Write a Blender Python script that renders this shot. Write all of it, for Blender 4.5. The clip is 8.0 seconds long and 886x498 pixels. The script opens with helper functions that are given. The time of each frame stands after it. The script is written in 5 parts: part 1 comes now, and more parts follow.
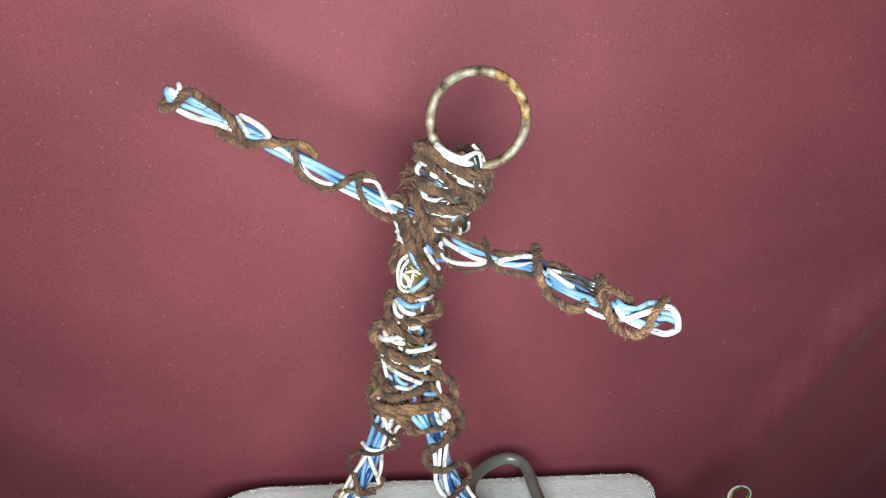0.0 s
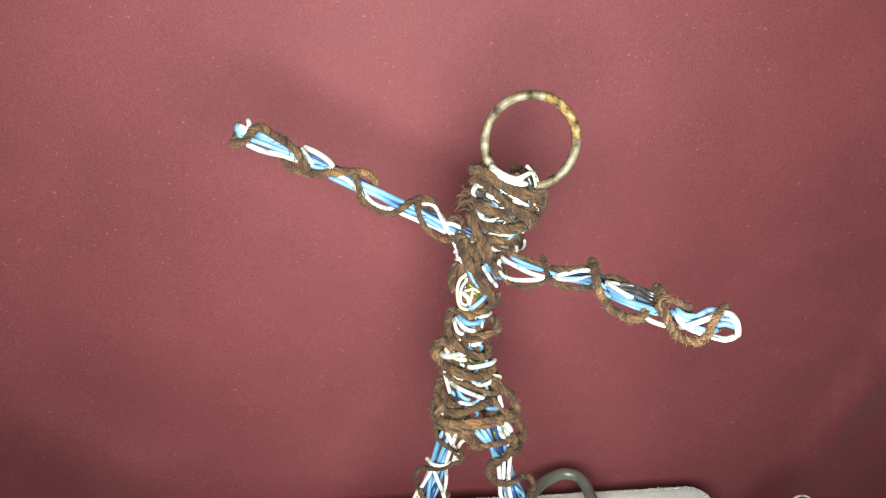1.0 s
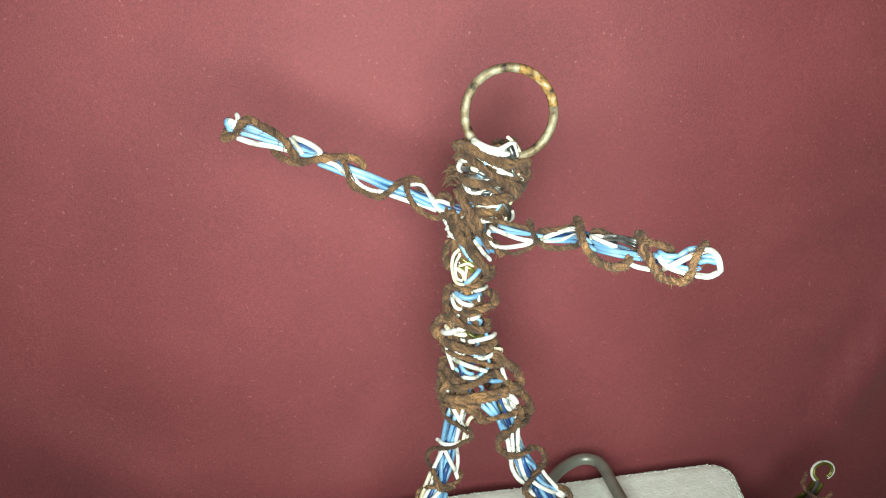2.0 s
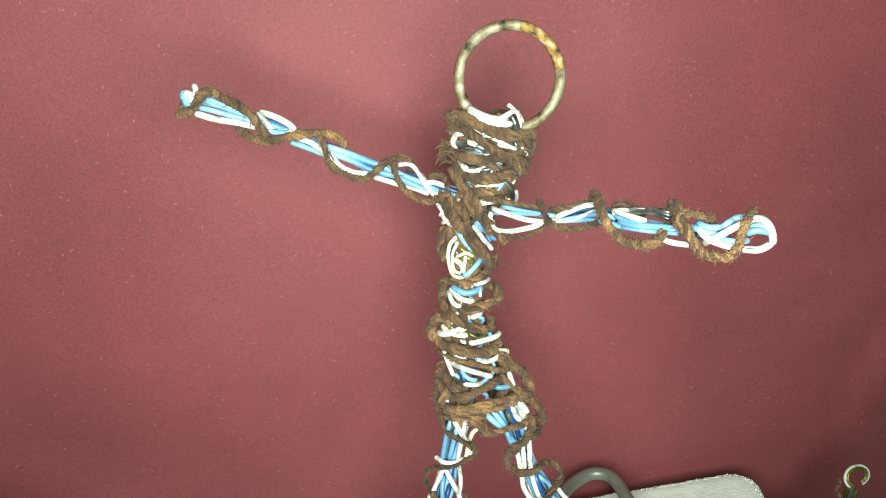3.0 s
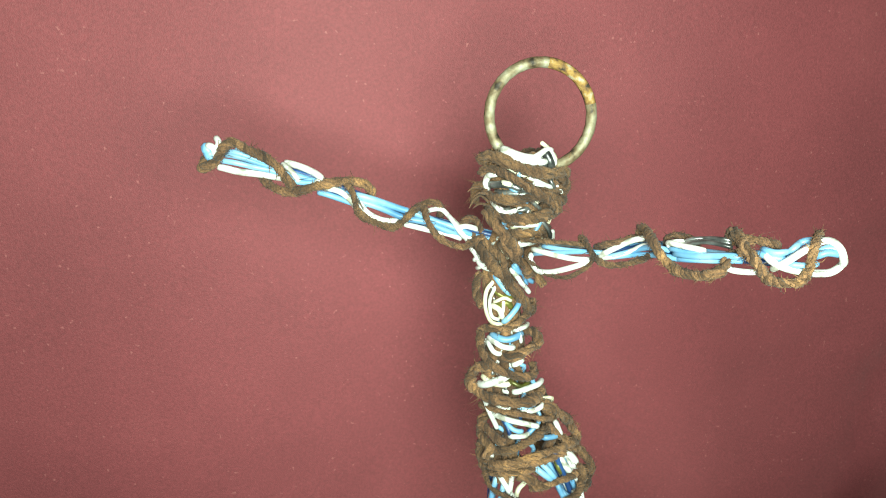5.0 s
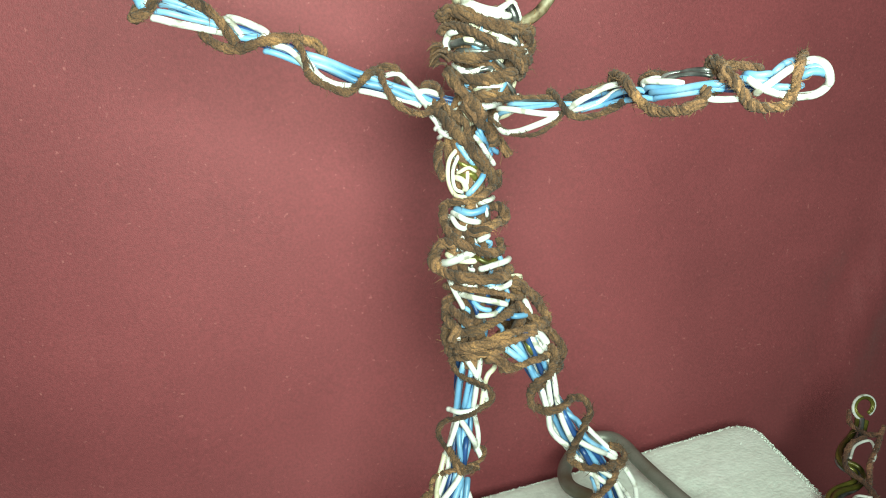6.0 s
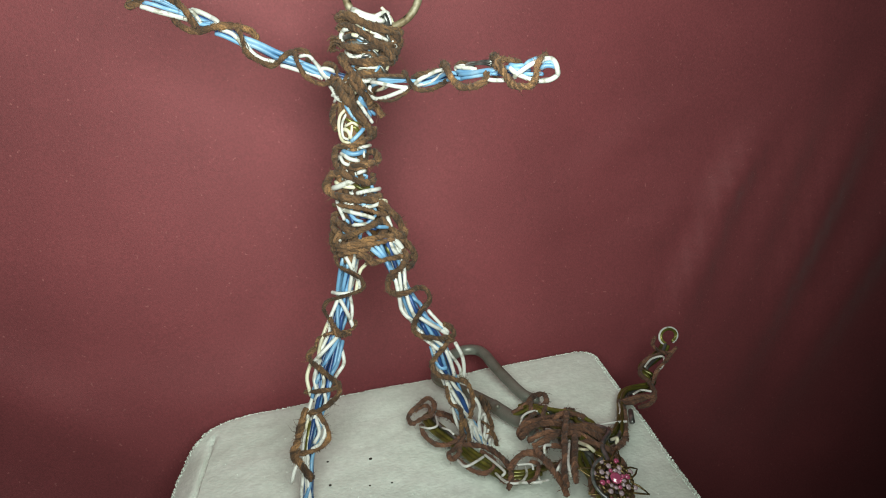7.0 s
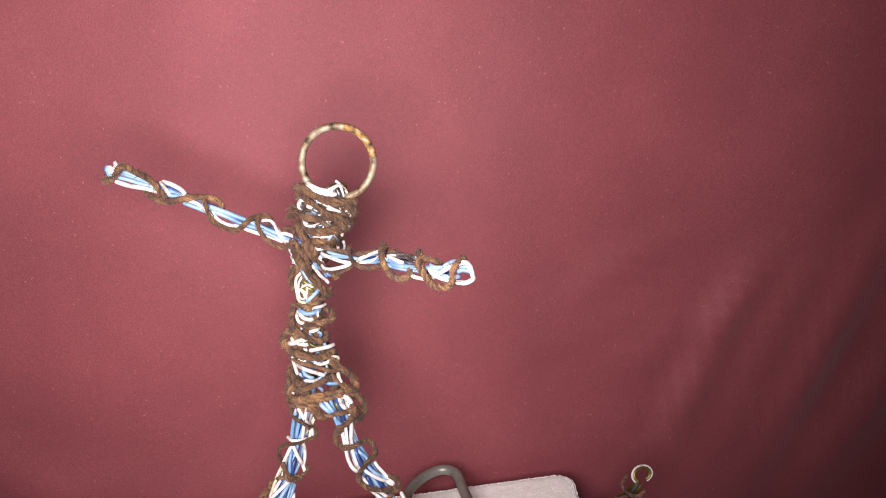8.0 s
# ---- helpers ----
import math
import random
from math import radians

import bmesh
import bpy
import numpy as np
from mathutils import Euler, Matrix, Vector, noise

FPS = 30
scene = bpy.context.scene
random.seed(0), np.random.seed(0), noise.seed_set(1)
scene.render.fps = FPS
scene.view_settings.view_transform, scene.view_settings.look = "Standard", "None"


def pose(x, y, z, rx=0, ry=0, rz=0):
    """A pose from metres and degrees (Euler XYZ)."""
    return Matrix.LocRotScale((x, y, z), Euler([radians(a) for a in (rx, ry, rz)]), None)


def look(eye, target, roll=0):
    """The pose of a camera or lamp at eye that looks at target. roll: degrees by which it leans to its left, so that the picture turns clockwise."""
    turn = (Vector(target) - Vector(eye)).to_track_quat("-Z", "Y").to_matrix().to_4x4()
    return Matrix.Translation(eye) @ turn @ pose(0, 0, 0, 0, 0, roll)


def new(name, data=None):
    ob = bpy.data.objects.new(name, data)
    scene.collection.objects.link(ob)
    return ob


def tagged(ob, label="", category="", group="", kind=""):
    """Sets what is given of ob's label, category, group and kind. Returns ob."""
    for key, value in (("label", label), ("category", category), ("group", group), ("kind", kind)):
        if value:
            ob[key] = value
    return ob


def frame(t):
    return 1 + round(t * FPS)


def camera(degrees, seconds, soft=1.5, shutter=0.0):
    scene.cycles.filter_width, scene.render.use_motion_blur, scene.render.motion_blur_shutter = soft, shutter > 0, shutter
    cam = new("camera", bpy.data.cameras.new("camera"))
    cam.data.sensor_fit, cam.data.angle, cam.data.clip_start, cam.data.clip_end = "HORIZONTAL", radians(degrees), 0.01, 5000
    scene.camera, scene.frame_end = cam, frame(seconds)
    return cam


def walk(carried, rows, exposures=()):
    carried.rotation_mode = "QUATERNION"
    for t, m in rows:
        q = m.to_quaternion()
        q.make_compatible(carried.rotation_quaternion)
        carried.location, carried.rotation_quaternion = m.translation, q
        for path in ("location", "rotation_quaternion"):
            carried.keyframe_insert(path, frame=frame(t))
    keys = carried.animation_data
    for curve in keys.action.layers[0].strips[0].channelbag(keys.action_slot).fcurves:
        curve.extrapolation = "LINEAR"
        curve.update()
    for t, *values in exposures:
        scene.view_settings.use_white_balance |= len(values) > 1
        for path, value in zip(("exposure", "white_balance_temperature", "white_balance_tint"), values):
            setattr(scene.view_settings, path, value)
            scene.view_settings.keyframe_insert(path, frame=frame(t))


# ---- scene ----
cam = camera(60.77, 8.0, soft=1.0)
PATH = [
    (0, (-0.0173, -0.1877, 0.2410), (0.1581, 1.1359, -0.4428), 3.37),
    (0.5, (-0.0200, -0.2004, 0.2463), (0.1032, 1.1418, -0.4120), 2.28),
    (1, (-0.0256, -0.1957, 0.2430), (0.0850, 1.1565, -0.3968), 0.00),
    (1.5, (-0.0168, -0.2123, 0.2511), (0.0872, 1.1626, -0.3396), -4.28),
    (2, (-0.0185, -0.2096, 0.2275), (0.0564, 1.1769, -0.3399), -5.14),
    (2.2, (-0.0161, -0.2019, 0.2172), (0.0519, 1.1886, -0.3414), -5.26),
    (3.3, (-0.0249, -0.1820, 0.2039), (0.1182, 1.2221, -0.3038), -6.34),
    (3.5, (-0.0179, -0.1811, 0.1995), (0.1024, 1.2355, -0.2789), -7.31),
    (4, (-0.0217, -0.1818, 0.2127), (0.1198, 1.2400, -0.2438), -7.92),
    (4.2, (-0.0253, -0.1814, 0.2027), (0.1182, 1.2409, -0.2519), -8.25),
    (5.3, (-0.0482, -0.1666, 0.2060), (0.2246, 1.2412, -0.2341), -8.41),
    (5.5, (-0.0510, -0.1623, 0.1989), (0.2518, 1.2342, -0.2570), -8.55),
    (6, (-0.0482, -0.1690, 0.1725), (0.2620, 1.2230, -0.2925), -8.36),
    (6.5, (-0.0415, -0.2216, 0.1540), (0.2902, 1.1679, -0.3034), -7.98),
    (7, (-0.0350, -0.2655, 0.1682), (0.2969, 1.1271, -0.2798), -4.66),
    (7.5, (-0.0124, -0.2847, 0.2074), (0.2266, 1.1292, -0.2327), -4.67),
    (8, (0.0263, -0.2699, 0.2259), (0.1661, 1.1586, -0.2099), -4.49),
]
walk(cam, [(t, look(eye, target, roll)) for t, eye, target, roll in PATH],
     exposures=[(0.0, -0.08, 5900, 4), (0.5, -0.03, 6150, 1), (1.0, 0.10, 6350, -2), (2.0, 0.10, 6450, -8), (3.5, 0.26, 6400, -17), (4.0, 0.20, 6400, -17), (5.5, 0.27, 6350, -22), (6.0, 0.17, 6350, -22), (6.5, -0.12, 6450, -19), (7.0, -0.40, 6450, -8), (7.5, -0.38, 6550, 16), (8.0, 0.05, 6900, 30)])

SEED = random.Random(7)

# ---- light: the torch beside the lens, in a closed dim room ----
world = bpy.data.worlds.new("world")
world.use_nodes = True
world.node_tree.nodes["Background"].inputs[0].default_value = (0.02, 0.018, 0.017, 1)
world.node_tree.nodes["Background"].inputs[1].default_value = 1.0
scene.world = world
torch_data = bpy.data.lights.new("torch", "SPOT")
torch_data.energy, torch_data.color = 9.0, (1.0, 0.975, 0.94)
torch_data.shadow_soft_size, torch_data.spot_size, torch_data.spot_blend = 0.095, radians(118), 1.0
torch = new("torch", torch_data)
torch.matrix_world = look((-0.024, -0.248, 0.206), (0.000, 0.066, 0.188))


# ---- materials ----
def ramp(nodes, links, source, stops):
    node = nodes.new("ShaderNodeValToRGB")
    while len(node.color_ramp.elements) < len(stops):
        node.color_ramp.elements.new(0.5)
    for element, (at, colour) in zip(node.color_ramp.elements, stops):
        element.position, element.color = at, (*colour, 1)
    links.new(source, node.inputs[0])
    return node.outputs[0]


def material(name, stops, scale, rough=0.5, metal=0.0, bump=0.0, bump_scale=None, detail=4.0, sheen=0.0, coat=0.0, stretch=(1, 1, 1), spread=0.0, fine=0.0, fine_scale=4000.0, distance=0.0005):
    """Colour by noise between the stops, wear at a second scale, relief by a third."""
    m = bpy.data.materials.new(name)
    m.use_nodes = True
    nodes, links = m.node_tree.nodes, m.node_tree.links
    bsdf = nodes["Principled BSDF"]
    where = nodes.new("ShaderNodeTexCoord")
    mapping = nodes.new("ShaderNodeMapping")
    mapping.inputs["Scale"].default_value = stretch
    links.new(where.outputs["Object"], mapping.inputs[0])
    noise_node = nodes.new("ShaderNodeTexNoise")
    noise_node.inputs["Scale"].default_value, noise_node.inputs["Detail"].default_value = scale, detail
    links.new(mapping.outputs[0], noise_node.inputs["Vector"])
    colour = ramp(nodes, links, noise_node.outputs["Fac"], stops)
    if fine:
        second = nodes.new("ShaderNodeTexNoise")
        second.inputs["Scale"].default_value, second.inputs["Detail"].default_value = fine_scale, 2.0
        links.new(mapping.outputs[0], second.inputs["Vector"])
        grey = ramp(nodes, links, second.outputs["Fac"], [(0.3, (1 - fine,) * 3), (0.7, (1 + fine,) * 3)])
        mix = nodes.new("ShaderNodeMix")
        mix.data_type, mix.blend_type = "RGBA", "MULTIPLY"
        mix.inputs[0].default_value = 1.0
        links.new(colour, mix.inputs[6])
        links.new(grey, mix.inputs[7])
        colour = mix.outputs[2]
    if spread:
        geo = nodes.new("ShaderNodeNewGeometry")
        tone = ramp(nodes, links, geo.outputs["Random Per Island"], [(0.0, (1 - spread,) * 3), (1.0, (1 + spread * 0.3,) * 3)])
        mix = nodes.new("ShaderNodeMix")
        mix.data_type, mix.blend_type = "RGBA", "MULTIPLY"
        mix.inputs[0].default_value = 1.0
        links.new(colour, mix.inputs[6])
        links.new(tone, mix.inputs[7])
        colour = mix.outputs[2]
    links.new(colour, bsdf.inputs["Base Color"])
    bsdf.inputs["Roughness"].default_value, bsdf.inputs["Metallic"].default_value = rough, metal
    bsdf.inputs["Sheen Weight"].default_value, bsdf.inputs["Coat Weight"].default_value = sheen, coat
    if bump:
        relief = nodes.new("ShaderNodeTexNoise")
        relief.inputs["Scale"].default_value, relief.inputs["Detail"].default_value = bump_scale or scale * 3, 3.0
        links.new(mapping.outputs[0], relief.inputs["Vector"])
        node = nodes.new("ShaderNodeBump")
        node.inputs["Strength"].default_value, node.inputs["Distance"].default_value = bump, distance
        links.new(relief.outputs["Fac"], node.inputs["Height"])
        links.new(node.outputs[0], bsdf.inputs["Normal"])
    return m


WHITE = material("white_insulation", [(0.34, (0.34, 0.33, 0.28)), (0.44, (0.62, 0.62, 0.60)), (0.7, (0.70, 0.70, 0.685))], 300, rough=0.38, bump=0.1, bump_scale=900, spread=0.12)
CREAM = material("yellowed_insulation", [(0.30, (0.42, 0.38, 0.26)), (0.5, (0.72, 0.68, 0.52)), (0.8, (0.80, 0.77, 0.64))], 140, rough=0.42, bump=0.1, bump_scale=900, spread=0.2)
SKY = material("pale_blue_insulation", [(0.30, (0.10, 0.24, 0.46)), (0.50, (0.19, 0.37, 0.59)), (0.72, (0.36, 0.54, 0.72))], 120, rough=0.38, bump=0.1, bump_scale=900, spread=0.25)
BLUE = material("deep_blue_insulation", [(0.3, (0.012, 0.03, 0.11)), (0.6, (0.03, 0.085, 0.27)), (0.8, (0.07, 0.18, 0.44))], 120, rough=0.35, bump=0.1, bump_scale=900, spread=0.3)
GREY = material("bare_tinned_wire", [(0.3, (0.06, 0.06, 0.06)), (0.6, (0.30, 0.31, 0.31)), (0.8, (0.62, 0.63, 0.62))], 300, rough=0.32, metal=0.7, spread=0.3)
CORD = material("brown_cord", [(0.28, (0.046, 0.023, 0.012)), (0.46, (0.125, 0.064, 0.030)), (0.60, (0.205, 0.110, 0.050)), (0.76, (0.36, 0.190, 0.070))], 150, rough=0.9, bump=0.8, bump_scale=2600, sheen=0.10, spread=0.62, fine=0.5, fine_scale=2600)
DARK_CORD = material("dark_brown_cord", [(0.28, (0.056, 0.026, 0.016)), (0.48, (0.144, 0.066, 0.039)), (0.62, (0.225, 0.106, 0.062)), (0.8, (0.325, 0.163, 0.088))], 150, rough=0.9, bump=0.8, bump_scale=2600, sheen=0.10, spread=0.55, fine=0.45, fine_scale=2600)
OLIVE = material("olive_enamelled_wire", [(0.3, (0.065, 0.065, 0.016)), (0.6, (0.169, 0.156, 0.033)), (0.8, (0.338, 0.299, 0.078))], 200, rough=0.3, metal=0.35, spread=0.3)
RING = material("worn_ring_plating", [(0.34, (0.03, 0.022, 0.015)), (0.43, (0.17, 0.125, 0.07)), (0.54, (0.25, 0.215, 0.14)), (0.68, (0.38, 0.355, 0.27))], 260, rough=0.6, metal=0.3, bump=0.4, bump_scale=900, detail=7)
RUST = material("orange_rust", [(0.36, (0.03, 0.025, 0.02)), (0.45, (0.18, 0.10, 0.035)), (0.57, (0.33, 0.20, 0.055)), (0.70, (0.42, 0.38, 0.28))], 420, rough=0.8, metal=0.1, bump=0.6, bump_scale=1200, detail=7)
STEEL = material("dull_carabiner_metal", [(0.34, (0.13, 0.105, 0.065)), (0.5, (0.19, 0.195, 0.17)), (0.8, (0.27, 0.28, 0.25))], 60, rough=0.42, metal=0.4, bump=0.15, bump_scale=800, fine=0.15)
BRASS = material("tarnished_brass", [(0.3, (0.05, 0.04, 0.02)), (0.6, (0.22, 0.16, 0.07)), (0.8, (0.45, 0.36, 0.18))], 300, rough=0.35, metal=0.85, bump=0.3)
TOWEL = material("white_terry", [(0.3, (0.76, 0.83, 0.77)), (0.55, (0.82, 0.88, 0.83)), (0.8, (0.86, 0.90, 0.87))], 45, rough=0.95, bump=0.28, bump_scale=750, sheen=0.2, fine=0.07, fine_scale=420, distance=0.0011)
CLOTH = material("maroon_cloth", [(0.3, (0.172, 0.0335, 0.0425)), (0.55, (0.208, 0.042, 0.0525)), (0.8, (0.248, 0.055, 0.065))], 14, rough=0.66, bump=0.34, bump_scale=2600, sheen=0.22, fine=0.13, fine_scale=1100, distance=0.0005)
PAINT = material("dim_room_paint", [(0.3, (0.30, 0.28, 0.26)), (0.7, (0.36, 0.34, 0.31))], 2.0, rough=0.9, bump=0.1, bump_scale=60)
CRUMB = material("dark_crumb", [(0.3, (0.02, 0.018, 0.015)), (0.7, (0.06, 0.05, 0.04))], 900, rough=0.9)


def specks(m, colour, scale, low, high):
    """Small paler specks scattered over a cloth: its fine glints, painted into the colour."""
    nodes, links = m.node_tree.nodes, m.node_tree.links
    base = nodes["Principled BSDF"].inputs["Base Color"]
    source = base.links[0].from_socket
    where = nodes.new("ShaderNodeTexCoord")
    dots = nodes.new("ShaderNodeTexNoise")
    dots.inputs["Scale"].default_value, dots.inputs["Detail"].default_value = scale, 1.0
    links.new(where.outputs["Object"], dots.inputs["Vector"])
    mask = ramp(nodes, links, dots.outputs["Fac"], [(low, (0, 0, 0)), (high, (1, 1, 1))])
    mix = nodes.new("ShaderNodeMix")
    mix.data_type = "RGBA"
    links.new(mask, mix.inputs[0])
    links.new(source, mix.inputs[6])
    mix.inputs[7].default_value = (*colour, 1)
    links.new(mix.outputs[2], base)


specks(CLOTH, (0.30, 0.090, 0.095), 640, 0.71, 0.80)


def gem_material(name, colour):
    m = bpy.data.materials.new(name)
    m.use_nodes = True
    bsdf = m.node_tree.nodes["Principled BSDF"]
    bsdf.inputs["Base Color"].default_value = (*colour, 1)
    bsdf.inputs["Roughness"].default_value, bsdf.inputs["Transmission Weight"].default_value = 0.03, 0.45
    bsdf.inputs["IOR"].default_value, bsdf.inputs["Coat Weight"].default_value = 1.7, 1.0
    return m


PINK = gem_material("pink_crystal", (0.62, 0.13, 0.27))
CLEAR = gem_material("pale_crystal", (0.62, 0.48, 0.54))


# ---- mesh making ----
class Build:
    """Gathers swept tubes and other pieces into one mesh with several materials."""

    def __init__(self, *materials):
        self.materials, self.verts, self.faces, self.slots, self.count = materials, [], [], [], 0

    def add(self, verts, faces, mat):
        self.verts.append(np.asarray(verts, float))
        slot = self.materials.index(mat)
        self.faces.extend(tuple(i + self.count for i in f) for f in faces)
        self.slots.extend([slot] * len(faces))
        self.count += len(verts)

    def mesh(self, name):
        data = bpy.data.meshes.new(name)
        data.from_pydata(np.concatenate(self.verts).tolist(), [], self.faces)
        for m in self.materials:
            data.materials.append(m)
        data.polygons.foreach_set("material_index", self.slots)
        data.polygons.foreach_set("use_smooth", [True] * len(self.faces))
        data.update()
        return data


def spline(knots, n):
    """n points on a smooth curve through the knots (any number of columns)."""
    k = np.asarray(knots, float)
    k = np.vstack([2 * k[0] - k[1], k, 2 * k[-1] - k[-2]])
    u = np.linspace(0, len(k) - 3 - 1e-9, n)
    i = u.astype(int)
    f = (u - i)[:, None]
    a, b, c, d = k[i], k[i + 1], k[i + 2], k[i + 3]
    return 0.5 * (2 * b + (c - a) * f + (2 * a - 5 * b + 4 * c - d) * f ** 2 + (3 * b - a - 3 * c + d) * f ** 3)


def even(points, step):
    """The curve resampled at even steps."""
    p = np.asarray(points, float)
    run = np.concatenate([[0], np.cumsum(np.linalg.norm(np.diff(p, axis=0), axis=1))])
    n = max(4, int(run[-1] / step))
    at = np.linspace(0, run[-1], n)
    return np.stack([np.interp(at, run, p[:, j]) for j in range(3)], 1)


def frames(p):
    tangent = np.gradient(p, axis=0)
    tangent /= np.linalg.norm(tangent, axis=1)[:, None] + 1e-12
    normal = np.zeros_like(p)
    v = np.cross(tangent[0], (0.3, 0.5, 0.81))
    for i, t in enumerate(tangent):
        v = v - t * (v @ t)
        v = v / (np.linalg.norm(v) + 1e-12)
        normal[i] = v
    return tangent, normal, np.cross(tangent, normal)


def tube(build, points, radius, mat, sides=8, step=0.0008, closed=False):
    p = even(points, step)
    n = len(p)
    r = np.full(n, radius) if np.isscalar(radius) else np.interp(np.linspace(0, 1, n), np.linspace(0, 1, len(radius)), radius)
    tangent, normal, side = frames(p)
    angle = np.arange(sides) * 2 * np.pi / sides
    ring = normal[:, None] * np.cos(angle)[None, :, None] + side[:, None] * np.sin(angle)[None, :, None]
    verts = (p[:, None] + ring * r[:, None, None]).reshape(-1, 3)
    faces = [(i * sides + j, i * sides + (j + 1) % sides, (i + 1) * sides + (j + 1) % sides, (i + 1) * sides + j) for i in range(n - 1) for j in range(sides)]
    if not closed:
        for end, i, sign in ((0, 0, -1), (1, n - 1, 1)):
            verts = np.vstack([verts, p[i] + sign * tangent[i] * r[i] * 0.5])
            tip = len(verts) - 1
            faces += [(i * sides + (j + 1) % sides, i * sides + j, tip) if end == 0 else (i * sides + j, i * sides + (j + 1) % sides, tip) for j in range(sides)]
    build.add(verts, faces, mat)
    return p


def cord(build, points, radius, mat, fuzz=7.0, pitch=4.2, seed=0):
    """A four-ply twisted cord with stray fibres; fuzz: fibres to the millimetre."""
    rng = np.random.RandomState(seed)
    p = even(points, 0.00036)
    n = len(p)
    tangent, normal, side = frames(p)
    along = np.arange(n) * 0.00036
    wob = 1 + 0.11 * np.sin(along * 640 + rng.rand() * 6) + 0.10 * np.sin(along * 2300 + rng.rand() * 6)
    turn = along / (radius * pitch) * 2 * np.pi + 1.5 * np.sin(along * 330 + rng.rand() * 6) + 0.7 * np.sin(along * 1100 + rng.rand() * 6)
    for k in range(4):
        a = turn + k * np.pi / 2 + 0.15 * np.sin(along * 700 + k)
        q = p + (normal * np.cos(a)[:, None] + side * np.sin(a)[:, None]) * (radius * 0.55 * wob)[:, None]
        tube(build, q, radius * (0.45 + 0.03 * (k % 2)) * wob, mat, sides=6, step=0.00042)
    m = int(n * 0.36 * fuzz)
    if m:
        i = rng.randint(0, n, m)
        a = rng.rand(m) * 2 * np.pi
        out = normal[i] * np.cos(a)[:, None] + side[i] * np.sin(a)[:, None]
        root = p[i] + out * radius * 0.85
        length = radius * (0.3 + 0.75 * rng.rand(m) + 2.3 * rng.rand(m) ** 8)
        way = out + tangent[i] * rng.normal(0, 0.9, (m, 1)) + rng.normal(0, 0.35, (m, 3))
        way /= np.linalg.norm(way, axis=1)[:, None]
        across = np.cross(way, rng.normal(0, 1, (m, 3)))
        across /= np.linalg.norm(across, axis=1)[:, None] + 1e-9
        w = 0.00009
        mid = root + way * (length * 0.55)[:, None]
        tip = root + (way + across * 0.0 + out * 0.1 + rng.normal(0, 0.35, (m, 3))) * length[:, None]
        verts = np.stack([root - across * w, root + across * w, mid + across * w * 0.8, mid - across * w * 0.8, tip], 1).reshape(-1, 3)
        faces = []
        for j in range(m):
            b = j * 5
            faces += [(b, b + 1, b + 2, b + 3), (b + 3, b + 2, b + 4)]
        build.add(verts, faces, mat)


